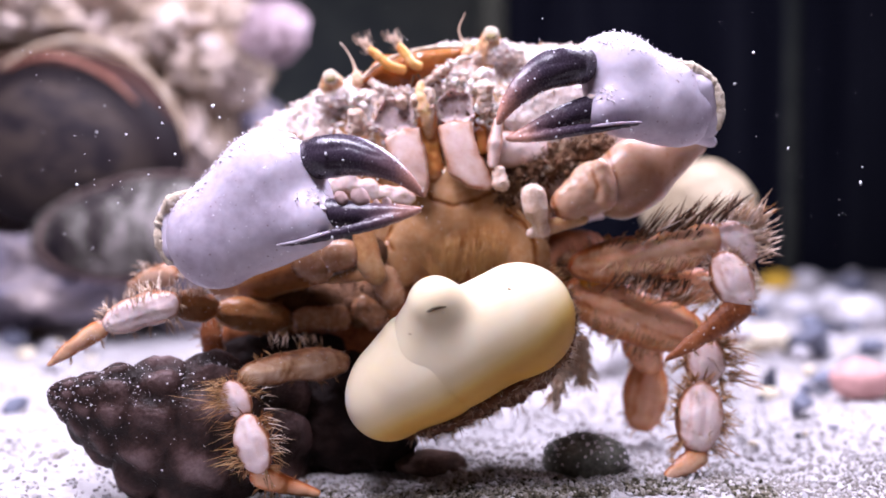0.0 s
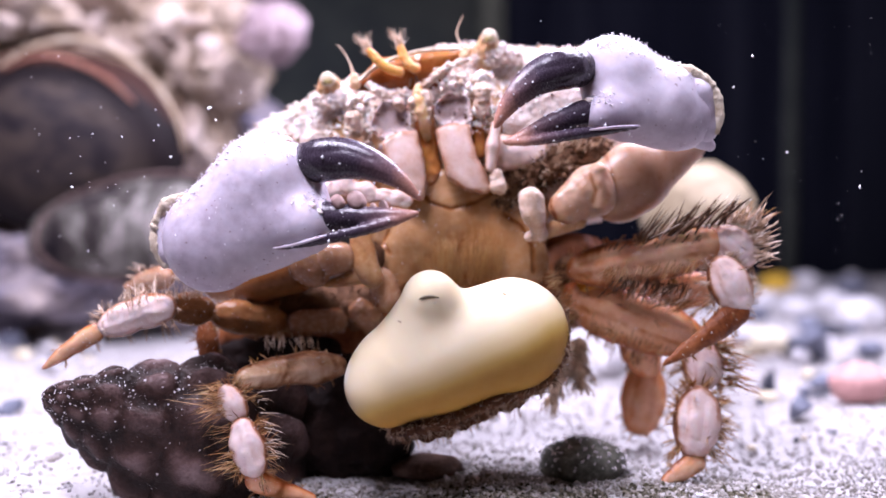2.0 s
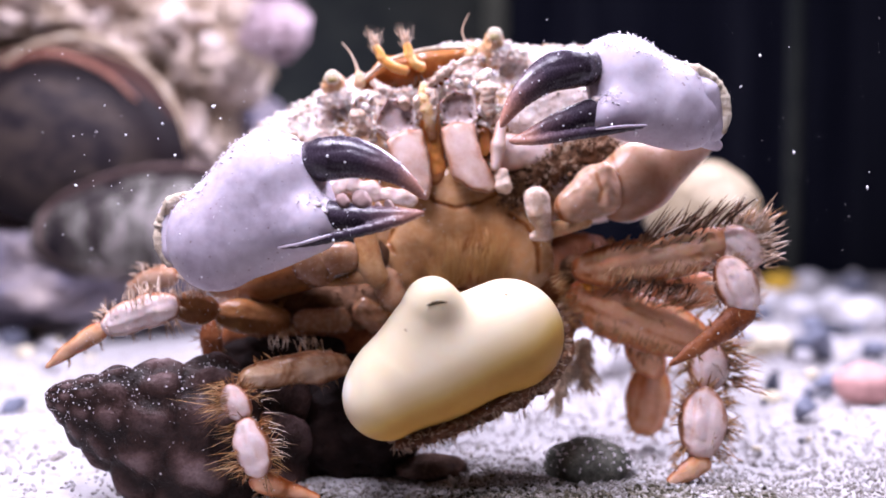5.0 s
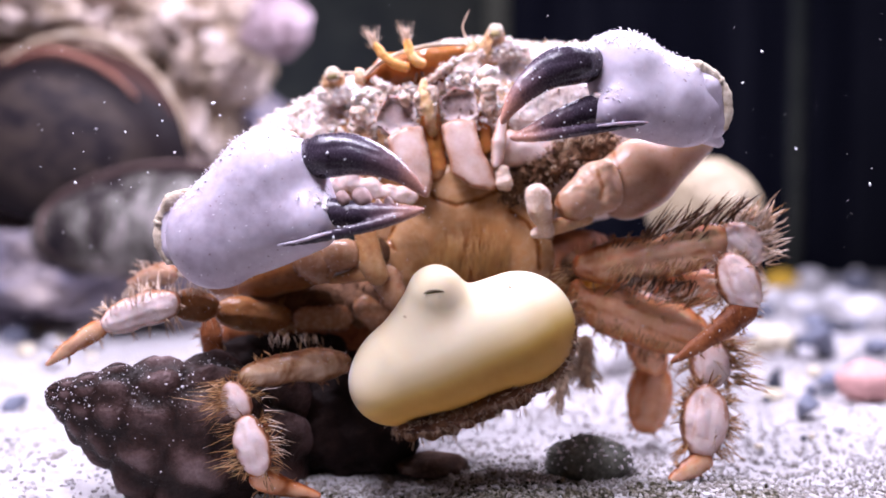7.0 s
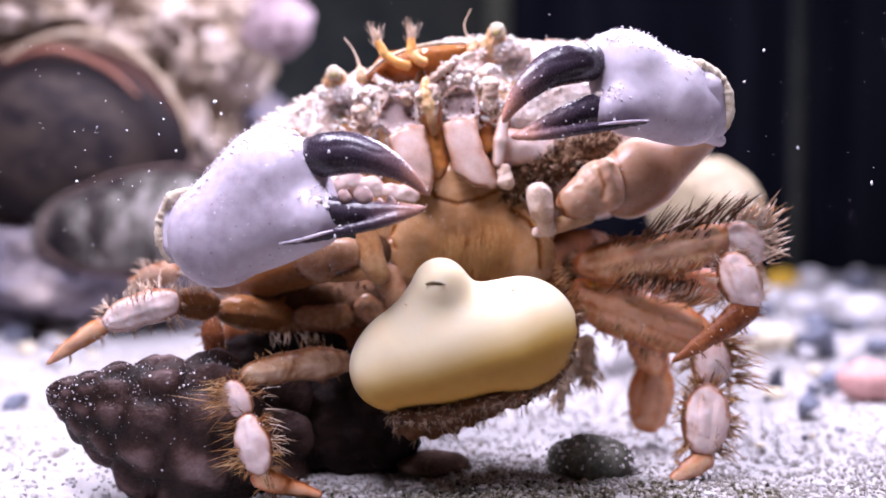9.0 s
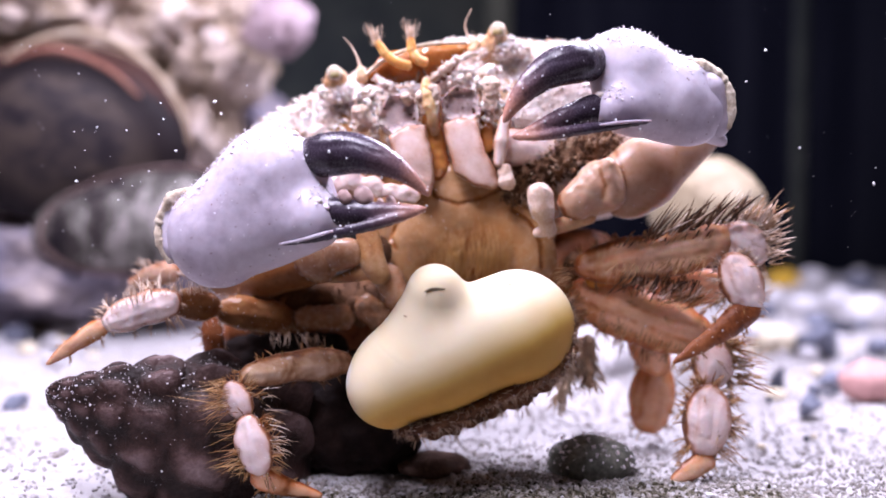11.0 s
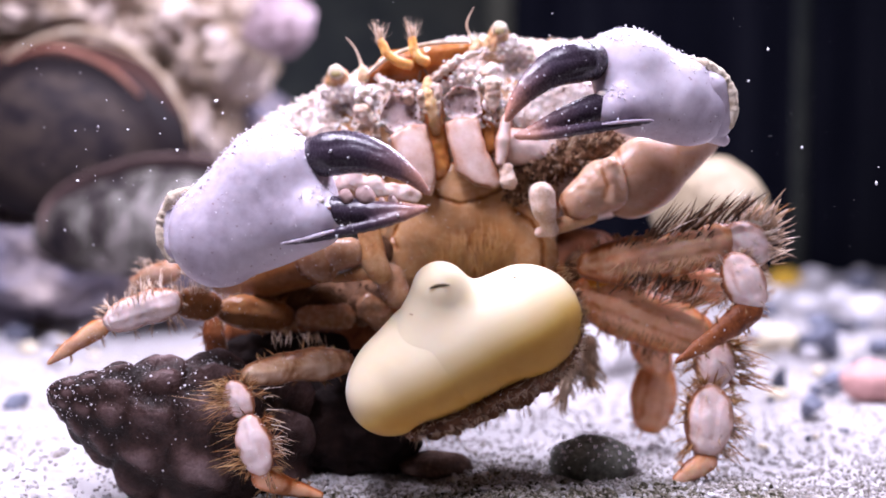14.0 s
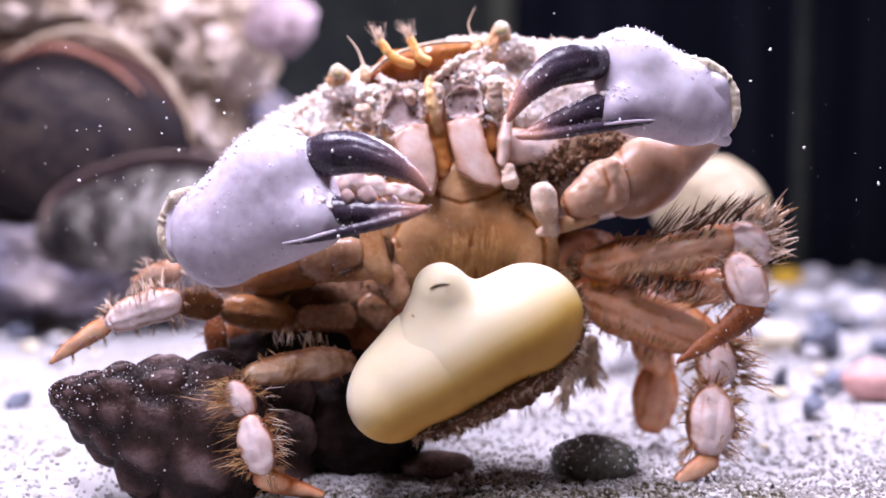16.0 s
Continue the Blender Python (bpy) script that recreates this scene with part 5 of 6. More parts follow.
    part("knuckle", fore([(1236, 168, 0.5, 48, 1256, 216, 0.5, 34)], 0.6, 0.3), CLAW, claw)
    part("knuckle", fore([(1240, 226, 0, 26, 1274, 250, 1, 11)], 0.4, 0.25), CLAW, claw)
    part("joint_rim", tube([(1204, 106, -5.5), (1246, 120, -5.5), (1278, 150, -5), (1290, 190, -5), (1284, 228, -5)], (5, 11, 12, 11, 6), 14, 0.3), RIM, claw, "rough cream rim of the joint")
    tagged(part("claw_sand", crust(palm, 1600, 0.015, 0.12, 10, lambda v, n: (n[:, 2] > 0.4) & (n[:, 1] < 0.5)), DUST, claw), kind="stuff")
    tagged(part("dust_and_glint", crust(palm, 110, 0.02, 0.085, 63, lambda v, n: n[:, 1] < 0.1), FLAKE, claw), kind="stuff")
    flecked(skin([(1232, 246, 5, 36, 1140, 306, 3, 62, 0.8), (1140, 306, 3, 62, 1112, 326, 3, 62, 0.8)], 0.8, 0.28), ARM, crab, "arm", "smooth cream arm of the claw", lines=(((1086, 262), (1098, 296), (1104, 336), (1084, 376), (1050, 398)),))
    flecked(skin([(1062, 332, 1.5, 48, 1020, 358, 1, 34, 0.8), (1074, 296, 0, 16, 1084, 350, 0, 20)], 0.8, 0.22, rough=0.12, grain=0.9), ARM, crab, "arm_joint", lines=(((990, 318), (988, 352), (1000, 384), (1040, 396), (1070, 388)), ((1060, 300), (1070, 330), (1064, 350))))
    flecked(skin([(954, 346, -0.5, 23, 958, 368, -0.5, 20), (958, 368, -0.5, 20, 968, 402, 0, 12), (950, 412, 1, 9, 972, 408, 0.5, 12)], 0.6, 0.16, rough=0.1, grain=0.9), IVORY, crab, "arm_joint")
    flecked(skin([(970, 405, 1, 14, 1040, 384, 1.5, 14)], 0.3, 0.22), CREAM, crab, "arm_joint")
    base = skin([(925, 300, 4.5, 26, 1070, 262, 4.5, 24), (905, 345, 4.5, 18, 940, 300, 4.5, 26)], 1, 0.35, rough=0.45, grain=0.9)
    rng = np.random.default_rng(44)
    i = rng.integers(0, len(base[0]), 1500)
    clump = grains(base[0][i] + rng.normal(size=(1500, 3)) * 0.45, rng.uniform(0.06, 0.30, 1500), rng)
    part("arm_fuzz", join(base, clump, fringe(base, 1500, 1.2, 0.075, 45, None, (0, 0, 0), 0.8)), FUZZ, crab, "brown fuzzy growth in the crook of the arm")
    tagged(part("arm_fringe", fringe(base, 420, 1.5, 0.07, 46, lambda v, n: n[:, 1] < 0.1, (0, -0.4, 0.2), 0.9, -0.1), TAIL, crab), kind="stuff")
    part("cheek", skin([(905, 262, 3, 34, 960, 268, 4, 30, 0.7)], 0.5, 0.3, rough=0.1, grain=0.8), PLATE, crab)


def limb(crab, joints, seed):
    """A walking leg: joints of (name, shapes, material, hairs, hair length, hair material). Hairs stand along the edges."""
    for i, (name, shapes, material, count, length, hair) in enumerate(joints):
        (x, y), (x2, y2) = shapes[0][:2], shapes[-1][4:6]
        r, r2 = shapes[0][3], shapes[-1][7]
        nx, ny = y2 - y, x - x2
        k = max(math.hypot(nx, ny), 1)
        nx, ny = nx / k, ny / k
        ridge = ((x + nx * r * 0.35, y + ny * r * 0.35), (x2 + nx * r2 * 0.3, y2 + ny * r2 * 0.3))
        crease = ((x - nx * r * 0.5, y - ny * r * 0.5), (x2 - nx * r2 * 0.55, y2 - ny * r2 * 0.55))
        ends = [shapes[0][:4]] + [q[4:8] for q in shapes]
        knots = []
        for p, q in zip(ends, ends[1:]):
            mid = [(u + w) / 2 for u, w in zip(p, q)]
            knots += [p, (*mid[:3], mid[3] * 1.14)]
        knots.append(ends[-1])
        if name != "leg_tip":
            knots[0], knots[-1] = (*knots[0][:3], knots[0][3] * 0.74), (*knots[-1][:3], knots[-1][3] * 0.86)
        shape = skin(chain(*knots, flat=0.7), 0.3, 0.2, rough=0.11, grain=1.3, grooves=(ridge, crease), groove=(min(0.18, 0.0042 * min(r, r2)), 7))
        # Pale front and brown margins are put in by facing the camera's view.
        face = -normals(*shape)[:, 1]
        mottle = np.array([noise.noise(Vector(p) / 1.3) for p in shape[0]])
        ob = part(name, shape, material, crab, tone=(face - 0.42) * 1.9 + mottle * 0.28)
        if count:
            edge = fringe(shape, int(count * 0.55), length * 1.1, 0.055, seed * 10 + i, lambda v, n: (n[:, 1] > -0.4) & (n[:, 1] < 0.5), (0, -0.15, 0), 0.3, 0.15)
            few = fringe(shape, int(count * 0.14), length * 0.8, 0.03, seed * 10 + i + 3, lambda v, n: n[:, 1] < 0.2, (0.25, 0, -0.5), 0.4, 0.3)
            tagged(part("fur", join(edge, few), hair, ob), kind="stuff")
        tagged(part("sand_dust", crust(shape, 80, 0.02, 0.08, seed * 10 + i + 5, lambda v, n: n[:, 1] < 0.3), GRANULE, ob), kind="stuff")
        # a few white grains for sand and glints on the leg
        tagged(part("dust_and_glint", crust(shape, 18, 0.02, 0.09, seed * 10 + i + 7, lambda v, n: n[:, 1] < 0.2), FLAKE, ob), kind="stuff")


def comb(crab, a, b, way, length, count, thick, material, seed, stray=0.14, droop=0.05, curl=(0, 0, 0)):
    """A row of stiff bristles from plan place a to b, all pointing about one way (x to the right, y down, d behind)."""
    rng = np.random.default_rng(seed)
    h = rng.uniform(0, 1, count)
    a, b = np.array(lay(*a)), np.array(lay(*b))
    roots = a + (b - a) * h[:, None] + rng.normal(size=(count, 3)) * 0.2
    w = np.array((way[0], way[2], -way[1]), float)
    w = w / np.linalg.norm(w) + rng.normal(size=(count, 3)) * stray
    tagged(part("hair_comb", bristles(roots, w, length * rng.uniform(0.6, 1.15, count), thick, rng, droop, curl), material, crab), kind="stuff")


def flecked(shape, material, crab, name, label="", seed=1, count=40, lines=()):
    """A plain piece of shell with white specks for a little sand and for glints."""
    ob = part(name, shape, material, crab, label, tone=seam(shape[0], lines, 3.5) if lines else np.full(len(shape[0]), 0.8))
    tagged(part("dust_and_glint", crust(shape, count, 0.02, 0.08, seed, lambda v, n: n[:, 1] < 0.3), DUST, ob), kind="stuff")
    return ob


def build_legs(crab):
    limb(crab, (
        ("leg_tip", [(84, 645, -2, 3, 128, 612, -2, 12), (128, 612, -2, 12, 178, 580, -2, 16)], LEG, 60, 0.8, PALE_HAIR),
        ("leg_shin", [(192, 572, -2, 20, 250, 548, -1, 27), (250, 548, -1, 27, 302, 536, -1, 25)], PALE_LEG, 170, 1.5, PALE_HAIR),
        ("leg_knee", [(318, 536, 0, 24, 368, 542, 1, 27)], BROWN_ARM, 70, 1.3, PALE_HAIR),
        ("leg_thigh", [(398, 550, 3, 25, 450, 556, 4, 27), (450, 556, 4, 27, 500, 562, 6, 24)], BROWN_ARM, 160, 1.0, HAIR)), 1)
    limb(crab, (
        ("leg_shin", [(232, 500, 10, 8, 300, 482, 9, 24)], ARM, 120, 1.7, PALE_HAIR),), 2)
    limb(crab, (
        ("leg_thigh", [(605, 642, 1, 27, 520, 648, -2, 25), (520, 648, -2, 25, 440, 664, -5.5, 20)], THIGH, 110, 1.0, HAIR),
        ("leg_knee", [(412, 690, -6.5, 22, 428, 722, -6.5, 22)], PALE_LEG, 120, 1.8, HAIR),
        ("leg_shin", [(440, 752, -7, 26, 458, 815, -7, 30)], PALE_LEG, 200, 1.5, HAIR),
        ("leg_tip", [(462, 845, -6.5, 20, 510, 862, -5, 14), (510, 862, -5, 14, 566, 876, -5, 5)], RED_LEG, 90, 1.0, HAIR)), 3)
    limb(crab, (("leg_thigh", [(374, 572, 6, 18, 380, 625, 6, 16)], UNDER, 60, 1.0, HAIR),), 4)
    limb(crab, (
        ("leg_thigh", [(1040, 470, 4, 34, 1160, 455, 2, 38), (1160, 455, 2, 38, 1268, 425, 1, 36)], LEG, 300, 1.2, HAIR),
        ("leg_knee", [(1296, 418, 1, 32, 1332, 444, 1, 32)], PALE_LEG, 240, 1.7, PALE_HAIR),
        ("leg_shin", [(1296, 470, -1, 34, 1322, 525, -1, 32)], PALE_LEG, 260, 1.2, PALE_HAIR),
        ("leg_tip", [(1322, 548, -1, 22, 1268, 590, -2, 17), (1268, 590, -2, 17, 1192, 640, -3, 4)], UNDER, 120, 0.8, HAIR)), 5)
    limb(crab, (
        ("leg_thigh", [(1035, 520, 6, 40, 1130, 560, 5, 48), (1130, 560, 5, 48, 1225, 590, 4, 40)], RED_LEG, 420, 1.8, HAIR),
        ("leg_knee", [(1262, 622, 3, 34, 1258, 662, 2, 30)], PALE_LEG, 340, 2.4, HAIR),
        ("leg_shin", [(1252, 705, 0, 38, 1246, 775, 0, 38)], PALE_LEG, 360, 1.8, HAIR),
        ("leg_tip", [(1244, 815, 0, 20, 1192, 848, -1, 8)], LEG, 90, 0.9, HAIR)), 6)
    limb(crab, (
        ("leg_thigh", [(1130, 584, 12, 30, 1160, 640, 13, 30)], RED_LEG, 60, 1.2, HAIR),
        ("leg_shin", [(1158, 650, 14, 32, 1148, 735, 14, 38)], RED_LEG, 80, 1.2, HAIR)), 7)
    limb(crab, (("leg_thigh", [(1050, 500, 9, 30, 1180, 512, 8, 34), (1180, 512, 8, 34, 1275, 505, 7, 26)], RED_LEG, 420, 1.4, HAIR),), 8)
    part("joint_membrane", skin([(1050, 496, 4.5, 15, 1100, 500, 4.5, 14, 0.6)], 0.4, 0.2, rough=0.1, grain=0.7), ORANGE, crab, "orange membrane of a leg joint")
    # dark fuzzy lumps in place of the shade between the leg roots
    for at in ([(1020, 470, 8, 26, 1080, 490, 8, 24)], [(1010, 530, 9, 28, 1060, 545, 9, 24)]):
        gap = skin(at, 0.5, 0.3, rough=0.3, grain=0.9)
        part("gap_fill", join(gap, fringe(gap, 300, 1.0, 0.045, 92, None, (0, -0.3, 0), 0.6)), DARK_FUZZ_GAP, crab, "dark brown fuzzy filler for the shaded gap at the root of a leg")
    for seed, (a, b, way, length, count, thick, material) in enumerate((
            ((1140, 424, 0), (1300, 388, -1), (0.75, -1, -0.1), 2.9, 54, 0.11, BLACK_HAIR),
            ((1150, 424, 0), (1300, 386, -1), (0.7, -1, -0.2), 2.5, 26, 0.07, PALE_HAIR),
            ((1296, 384, 0), (1362, 396, 0), (0.5, -1, -0.1), 1.7, 40, 0.09, PALE_HAIR),
            ((1296, 384, 1), (1362, 396, 1), (0.6, -1, -0.1), 1.8, 30, 0.06, HAIR),
            ((1346, 396, 0), (1360, 470, 0), (1, -0.25, -0.1), 1.8, 46, 0.09, PALE_HAIR),
            ((1346, 396, 1), (1360, 470, 1), (1, -0.1, -0.1), 1.8, 24, 0.05, BLACK_HAIR),
            ((1084, 436, 0), (1250, 420, -1), (0.5, -1, -0.3), 1.0, 40, 0.05, BLACK_HAIR),
            ((1080, 470, 0), (1262, 458, -1), (-0.5, 1, -0.3), 1.5, 90, 0.045, HAIR),
            ((1106, 486, 1), (1240, 500, 0), (-0.5, 1, -0.3), 2.0, 70, 0.08, BLACK_HAIR),
            ((1120, 490, 1), (1260, 512, 0), (-0.7, 0.8, -0.3), 1.9, 60, 0.06, PALE_HAIR),
            ((1180, 520, 1), (1280, 530, 0), (-0.9, 0.35, -0.2), 1.9, 60, 0.055, HAIR),
            ((1050, 560, 3), (1210, 615, 2), (-0.3, 1, -0.2), 1.3, 110, 0.035, HAIR),
            ((1286, 600, 2), (1304, 680, 1), (1, -0.05, -0.1), 3.0, 60, 0.06, HAIR),
            ((1284, 690, 0), (1276, 800, 0), (1, 0.3, 0), 2.0, 60, 0.05, HAIR),
            ((400, 670, -7.5), (408, 730, -7.5), (-1, 0.1, -0.2), 2.5, 60, 0.028, HAIR),
            ((420, 740, -7.5), (432, 830, -7.5), (-1, 0.25, -0.1), 2.0, 50, 0.03, HAIR),
            ((466, 690, -7.5), (486, 800, -7.5), (1, 0.1, 0), 1.6, 30, 0.03, PALE_HAIR),
            ((190, 552, -3), (308, 512, -2), (-0.2, -1, 0), 1.2, 60, 0.035, PALE_HAIR),
            ((310, 520, -1), (370, 520, 0), (-0.4, -1, -0.2), 1.7, 60, 0.03, PALE_HAIR),
            ((480, 590, 2), (570, 592, 3), (0.1, 1, -0.2), 1.3, 46, 0.035, PALE_HAIR),
            ((1000, 470, 1), (1040, 560, 2), (-0.8, 0.5, -0.4), 1.6, 120, 0.035, HAIR))):
        comb(crab, a, b, way, length, count, thick, material, 300 + seed, 0.26, curl=(0.3, 0, 0.25) if way[1] < -0.2 else (-0.25, 0, 0) if way[0] < 0 else (0.1, 0, -0.25))
    flap = skin(chain((1008, 560, 3, 15), (992, 632, 1, 19), (930, 676, -1, 30), (850, 706, -1, 34), (770, 736, -1, 34), (712, 754, 0, 18), flat=0.6), 0.8, 0.26, rough=0.55, grain=1.2)
    tail = part("tail_flap", flap, FLAP, crab, "brown hairy tail flap under the sac")
    tagged(part("tail_fur", fringe(flap, 600, 1.0, 0.04, 78, None, (0, 0, -0.6), 0.5, 0.3), TAIL, tail), kind="stuff")
    tagged(part("tail_sand", crust(flap, 260, 0.02, 0.09, 80, lambda v, n: n[:, 1] < 0.2), DUST, tail), kind="stuff")
    for x, y, x2, y2, seed in ((1036, 610, 1042, 680, 1), (1006, 640, 992, 705, 2)):
        tuft = skin([(x, y, 6, 18, x2, y2, 5, 7)], 0.6, 0.3, rough=0.35, grain=0.8)
        part("tail_tuft", join(tuft, fringe(tuft, 220, 1.9, 0.06, 79 + seed, None, (0.05, 0, -1.2), 0.25, 0.2)), TAIL, crab, "shaggy grey-brown tuft")


SAC_AT = (815, 615, -7)


def onto(v, x, y, reach=5):
    """How many millimetres behind the plan's plane a surface lies at a place."""
    rel = v - np.array(EYE)
    away = rel @ np.array(AHEAD)
    p = np.stack([784 + rel @ np.array(RIGHT) / away * 100 / STEP, 441 - rel @ np.array(UP) / away * 100 / STEP], 1)
    return away[np.linalg.norm(p - np.array((x, y)), axis=1) < reach].min() - 100


def build_sac(crab):
    """The parasite's sac which sways and rolls in one piece."""
    d = SAC_AT[2]
    body = skin([(694, 665, d, 80, 790, 624, d, 89), (790, 624, d, 89, 917, 586, d, 93), (800, 596, d, 78, 915, 586, d, 93), (716, 618, d, 64, 752, 570, d, 52), (756, 572, d - 1, 46, 776, 510, d - 2.3, 50)], 2.2, 0.26, cuts=((772, 508, d - 7.68, 42, 792, 506, d - 7.68, 40),))

    def yolk_shade(v):
        """The yellow egg mass that shines through the lower side of the sac, with the shade below and light above put
        into the colour: its upper side is paler, and its end almost white.
        """
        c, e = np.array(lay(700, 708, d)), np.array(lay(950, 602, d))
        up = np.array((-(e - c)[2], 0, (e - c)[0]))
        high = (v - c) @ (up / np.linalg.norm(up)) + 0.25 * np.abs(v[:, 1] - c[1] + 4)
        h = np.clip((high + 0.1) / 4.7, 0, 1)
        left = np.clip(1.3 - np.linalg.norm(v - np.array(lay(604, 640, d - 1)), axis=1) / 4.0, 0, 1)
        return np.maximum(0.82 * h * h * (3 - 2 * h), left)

    sac = part("sac", body, SAC, crab, "smooth cream-yellow parasite sac under the belly", at=lay(*SAC_AT), tone=yolk_shade(body[0]))
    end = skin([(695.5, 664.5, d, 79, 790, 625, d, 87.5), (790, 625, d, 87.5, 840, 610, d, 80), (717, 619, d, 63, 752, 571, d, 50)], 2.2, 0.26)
    lobe = part("lobe", end, SAC, sac, "whitish end of the sac", tone=yolk_shade(end[0]))
    deep = onto(body[0], 778, 503)
    part("slit", skin(chain((758, 506, deep, 1.2), (768, 503, deep, 2.6), (780, 502, deep, 2.4), (794, 504, deep, 1.0), flat=0.5), 0.1, 0.08), PIT, sac, "small dark slit of the sac's mouth")
    part("lip", skin([(768, 514, deep + 0.15, 6, 784, 514, deep + 0.15, 7, 0.4)], 0.1, 0.1), PALESTONE, sac)
    for x, y, r in ((889, 598, 7), (812, 640, 4), (925, 626, 4), (912, 506, 3), (724, 548, 3)):
        deep = onto(body[0], x, y)
        part("blotch", skin([(x - 5, y - 2, deep + 0.2, r * 0.7, x + 5, y + 4, deep + 0.2, r * 0.5, 0.5)], 0.2, 0.1), BLOTCH, sac)
    cup = skin(chain((700, 752, -8.2, 4), (730, 748, -8.8, 8), (770, 742, -9.0, 10), (830, 722, -9.2, 10), (900, 694, -9.2, 10), (950, 674, -9.2, 10), (988, 646, -9, 9), (1006, 610, -8.6, 7), (1010, 574, -8.0, 5), (1006, 545, -7.4, 3)), 0.8, 0.16, rough=0.25, grain=1.3)
    rim = part("tail_rim", cup, FLAP, crab, "brown fuzzy edge of the tail that cups the sac", at=lay(*SAC_AT))
    tagged(part("rim_fur", fringe(cup, 1300, 0.9, 0.024, 87, lambda v, n: n[:, 1] < 0.4, (0, -0.3, 0.2), 0.6, 0.1), TAIL, rim), kind="stuff")
    tagged(part("rim_fur", fringe(cup, 900, 0.9, 0.026, 88, lambda v, n: n[:, 1] < 0.4, (0, -0.3, 0.4), 0.6, 0.1), DARK_FUZZ_GAP, rim), kind="stuff")
    tagged(part("rim_sand", crust(cup, 130, 0.02, 0.08, 89, lambda v, n: n[:, 1] < 0.2), DUST, rim), kind="stuff")
    return sac, lobe, rim


def build_specks():
    """White flakes that hang in the water before the crab."""
    rng = np.random.default_rng(17)
    places = [(380, 181, 8, 4), (392, 203, 5, 5), (437, 153, 4, 4), (290, 212, 6, 3), (408, 205, 3, 3), (1318, 145, 5, 3), (1352, 90, 4, 4), (1543, 325, 5, 5), (1412, 262, 4, 4), (225, 232, 5, 3), (136, 322, 5, 4), (112, 88, 3, 3), (312, 268, 4, 3)]
    for _ in range(150):
        x = rng.uniform(0, 1568) if rng.random() < 0.5 else rng.uniform(0, 480)
        r = rng.uniform(0.8, 2.2)
        places.append((x, rng.uniform(0, 620), r, r))
    for _ in range(60):
        r = rng.uniform(0.4, 0.8)
        places.append((rng.uniform(1290, 1568), rng.uniform(0, 470), r, r))
    spots, radii = [], []
    for x, y, a, b in places:
        spots.append(lay(x, y, rng.uniform(-9, 4))[:])
        radii.append((a + b) / 2 * STEP * 0.65)
    tagged(part("water_flakes", grains(np.array(spots), radii, rng, 0.4), FLAKE), "tiny white flakes drifting in the water", "flakes", kind="stuff")


build_tank()
build_rocks()
build_mussels()
build_pebbles()
build_silt()
build_snail()
crab = thing("crab", CRAB_BASE, "pinkish crab with lavender claws and hairy legs, standing on sand", "crab")
build_body(crab)
build_sternum(crab)
build_mouth(crab)
MOVING = build_eyes(crab)
build_claw_left(crab)
build_claw_right(crab)
build_legs(crab)
SAC_BODY, SAC_LOBE, SAC_RIM = build_sac(crab)
build_specks()


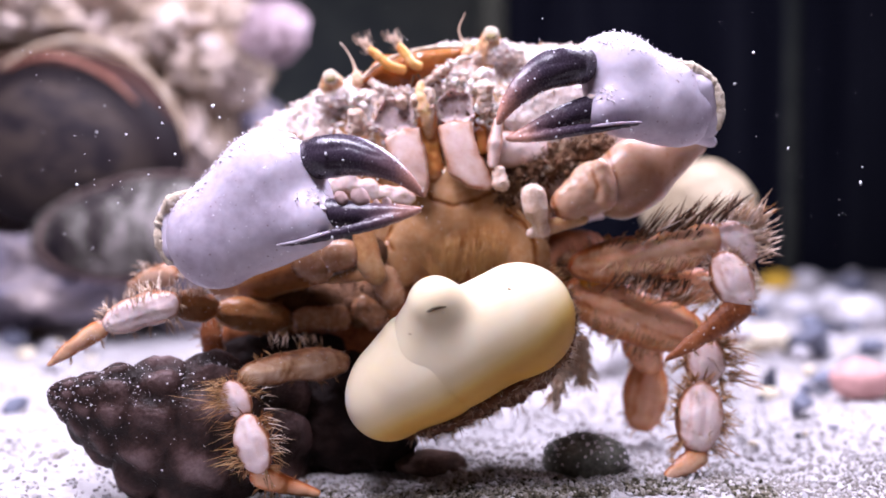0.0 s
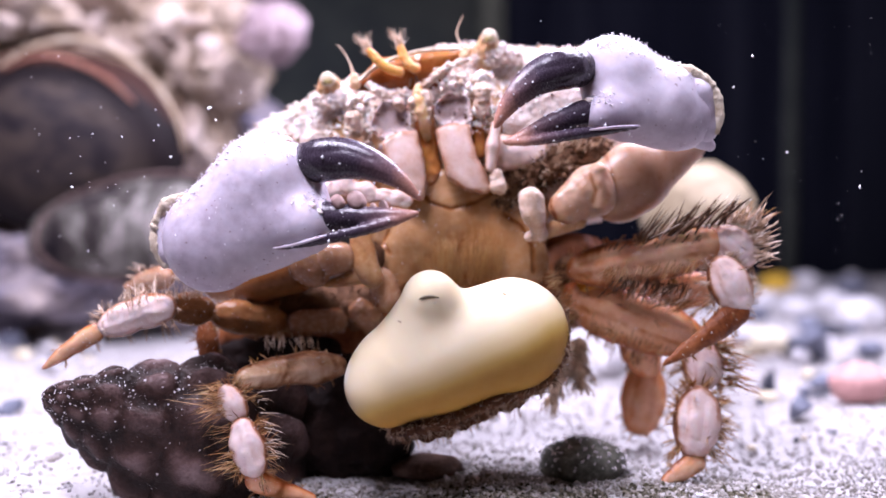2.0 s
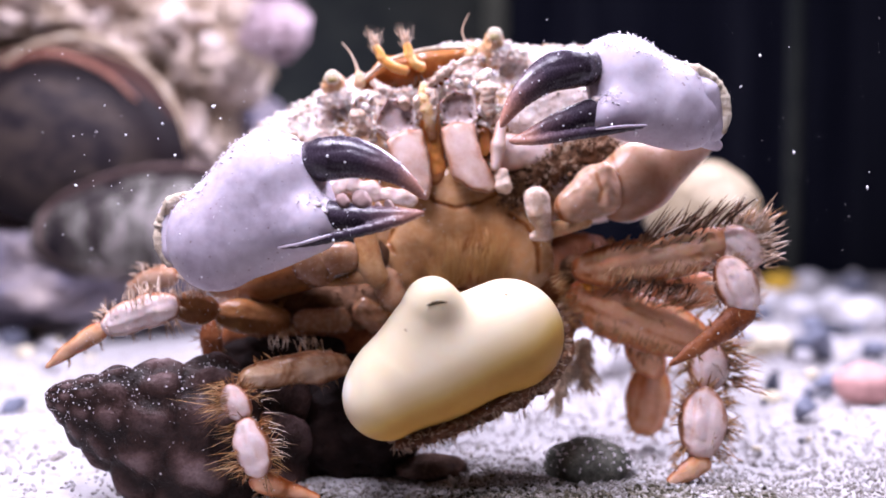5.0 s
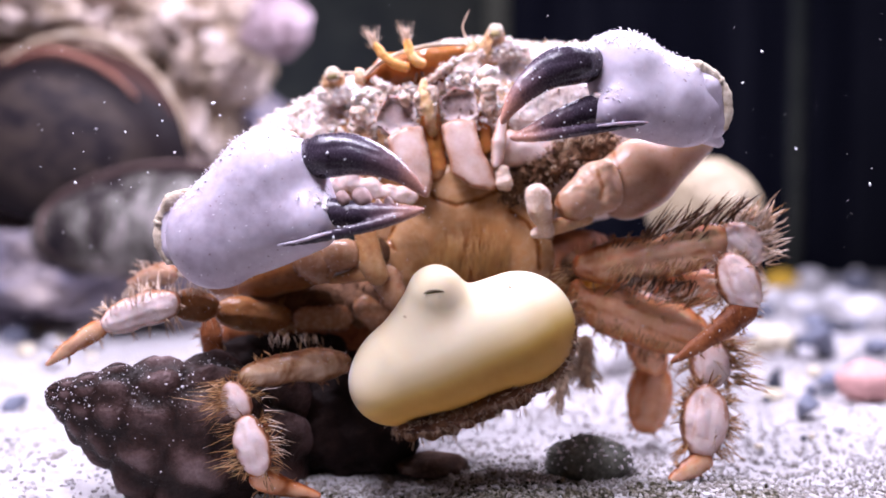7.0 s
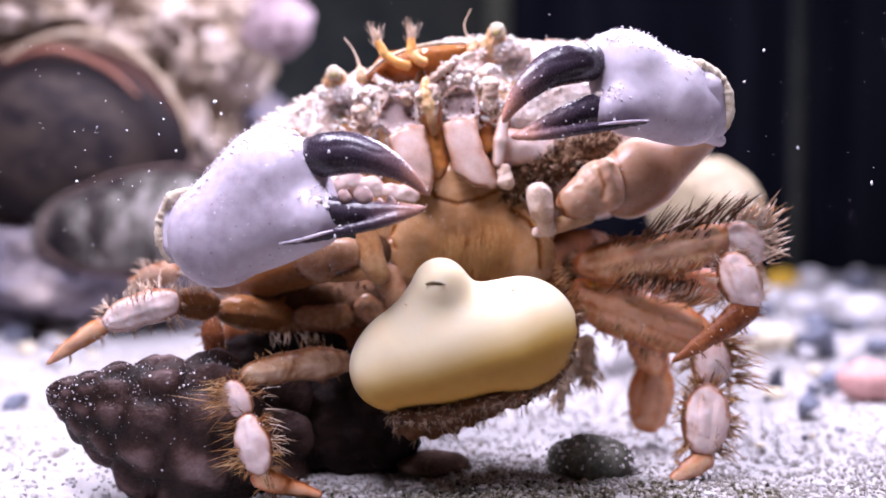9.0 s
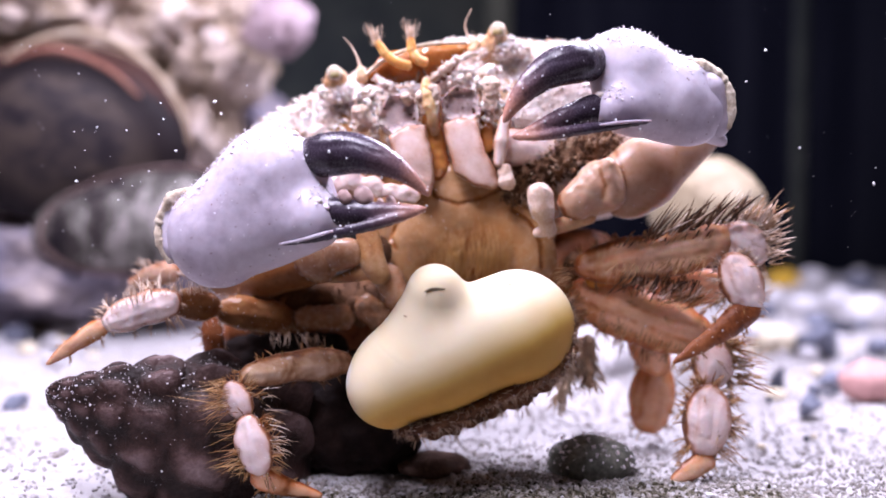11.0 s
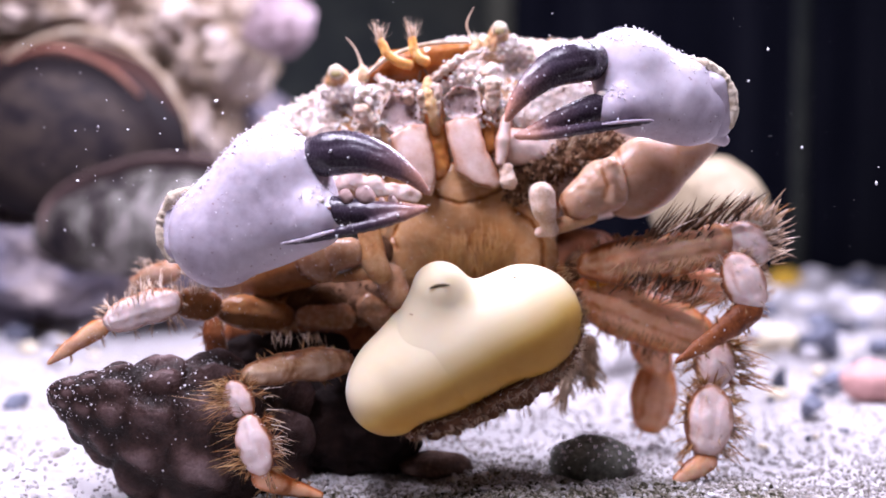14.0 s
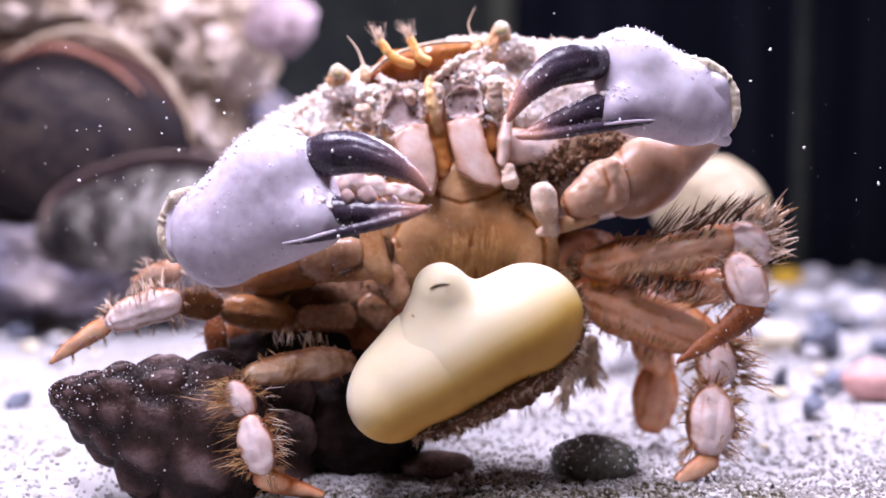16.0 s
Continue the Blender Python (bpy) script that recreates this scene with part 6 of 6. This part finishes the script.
def motions():
    def turned(ob, roll, dx=0.0, dy=0.0, pitch=0.0, yaw=0.0):
        """A pose in the space of ob's thing: moved in plan steps and rolled as the viewer sees it, anticlockwise."""
        return ob_home[ob] @ pose(dx * STEP * MM, 0, -dy * STEP * MM, pitch, -roll, yaw)

    ob_home = {ob: ob.matrix_basis.copy() for ob in (SAC_BODY, SAC_LOBE, SAC_RIM, GAPE, *MOVING.values())}
    # seconds; roll, lean and turn of the sac, its way right and down, and how far its end is pushed out
    sway = (
        (0, 11.1, 16.9, 1.9, 16.7, 0.6, 36.7),
        (0.5, 9.9, 13.6, -0.3, 17.6, -0.8, 32.4),
        (1, 7.4, 11.3, -2.3, 15.8, -1.2, 20.6),
        (1.5, 1.6, 12.0, -6.3, 15.0, -2.9, 5.1),
        (2, 2.2, 5.8, -1.7, 3.5, 4.4, 0.0),
        (2.5, 2.6, 3.7, 7.3, -6.3, 10.1, 0.0),
        (3, 3.1, 4.5, 14.7, -13.6, 13.1, 0.0),
        (3.5, 3.6, 4.9, 17.1, -14.2, 14.6, 0.0),
        (4, 3.7, 5.4, 16.9, -12.4, 14.1, 0.6),
        (6.5, 4.2, 4.5, 0.5, 1.1, 5.1, 6.5),
        (7, 3.5, 4.8, -2.2, 4.9, 0.3, 6.5),
        (7.5, -0.0, 4.3, -5.3, 4.0, -1.0, 0.0),
        (8, -1.7, 3.5, -5.1, 1.9, -0.9, 0.0),
        (8.5, -2.9, 3.4, -9.1, 2.8, -1.5, 0.0),
        (9, -3.2, 3.8, -10.6, 3.2, -2.4, 0.0),
        (11.5, 5.4, 2.5, 2.7, -0.1, 1.6, 10.6),
        (12, 5.5, 2.9, 2.3, 0.7, 1.0, 11.4),
        (12.5, 5.0, 4.0, 2.1, 1.2, -1.8, 11.3),
        (13, 5.5, 3.1, 1.4, 5.9, -3.3, 19.2),
        (14, 7.2, 0.2, 0.7, 11.6, -2.8, 28.5),
        (14.5, 8.3, -2.5, -0.6, 14.5, -2.5, 33.0),
        (15, 8.6, -1.7, -0.5, 15.2, -2.6, 35.2),
        (15.5, 9.1, -2.7, -0.3, 14.9, -1.8, 36.6),
        (16, 9.5, -2.6, 0.2, 14.5, -1.2, 36.9),
    )
    for ob in (SAC_BODY, SAC_RIM):
        walk(ob, [(t, ob_home[ob] @ pose(x * STEP * MM, 0, -y * STEP * MM, 0, -r) @ pose(0, 0, 0, p) @ pose(0, 0, 0, 0, 0, w)) for t, r, p, w, x, y, _ in sway])
    walk(SAC_LOBE, [(t, ob_home[SAC_LOBE] @ pose(-0.92 * e * STEP * MM, 0, -0.39 * e * STEP * MM)) for t, _, _, _, _, _, e in sway])
    walk(MOVING["feeler_left"], [(t, turned(MOVING["feeler_left"], r)) for t, r in (
        (0.0, 14), (0.5, 10), (1.0, 8), (2.0, 6), (3.0, 6), (3.5, -12), (4.0, -22), (5.2, -4), (6.5, 12), (7.0, 0), (7.5, -12), (8.0, 2), (9.0, -8), (10.2, -4), (12.0, -2), (12.5, 2), (13.0, 8), (14.0, -12), (14.5, -4), (15.0, 4), (16.0, -2))])
    walk(MOVING["feeler_right"], [(t, turned(MOVING["feeler_right"], r)) for t, r in (
        (0.0, 18), (0.5, 4), (1.0, 4), (2.0, 0), (3.0, 2), (3.5, -4), (4.0, -14), (5.2, -4), (6.5, 6), (7.0, -6), (7.5, 2), (8.0, 6), (9.0, -20), (10.2, -14), (12.0, -14), (12.5, -4), (13.0, 14), (14.0, -14), (14.5, -12), (15.0, 8), (16.0, 4))])
    walk(MOVING["eye_left"], [(t, turned(MOVING["eye_left"], r, 0, y)) for t, r, y in (
        (0.0, 0, 0), (4.0, 0, 0), (5.6, 0, 0), (6.3, -10, 22), (6.6, -8, 18), (7.0, 0, 0), (16.0, 0, 0))])
    walk(MOVING["eye_right"], [(t, turned(MOVING["eye_right"], 0)) for t in (0.0, 16.0)])
    walk(MOVING["whisker"], [(t, turned(MOVING["whisker"], r)) for t, r in (
        (0.0, 0), (6.3, 0), (6.7, 10), (7.0, 66), (7.3, 60), (7.7, 12), (8.2, 0), (16.0, 0))])
    walk(GAPE, [(t, turned(GAPE, 0, 0, y * 1.9, p)) for t, y, p in (
        (0.0, 6, 0), (2.0, 4, 0), (4.2, -3, 0), (7.0, -6, 0), (8.0, -5, 0), (9.0, 4, 0), (12.0, 4, 0), (12.5, -3, 0), (14.0, -14, 0), (16.0, -16, 0))])


motions()
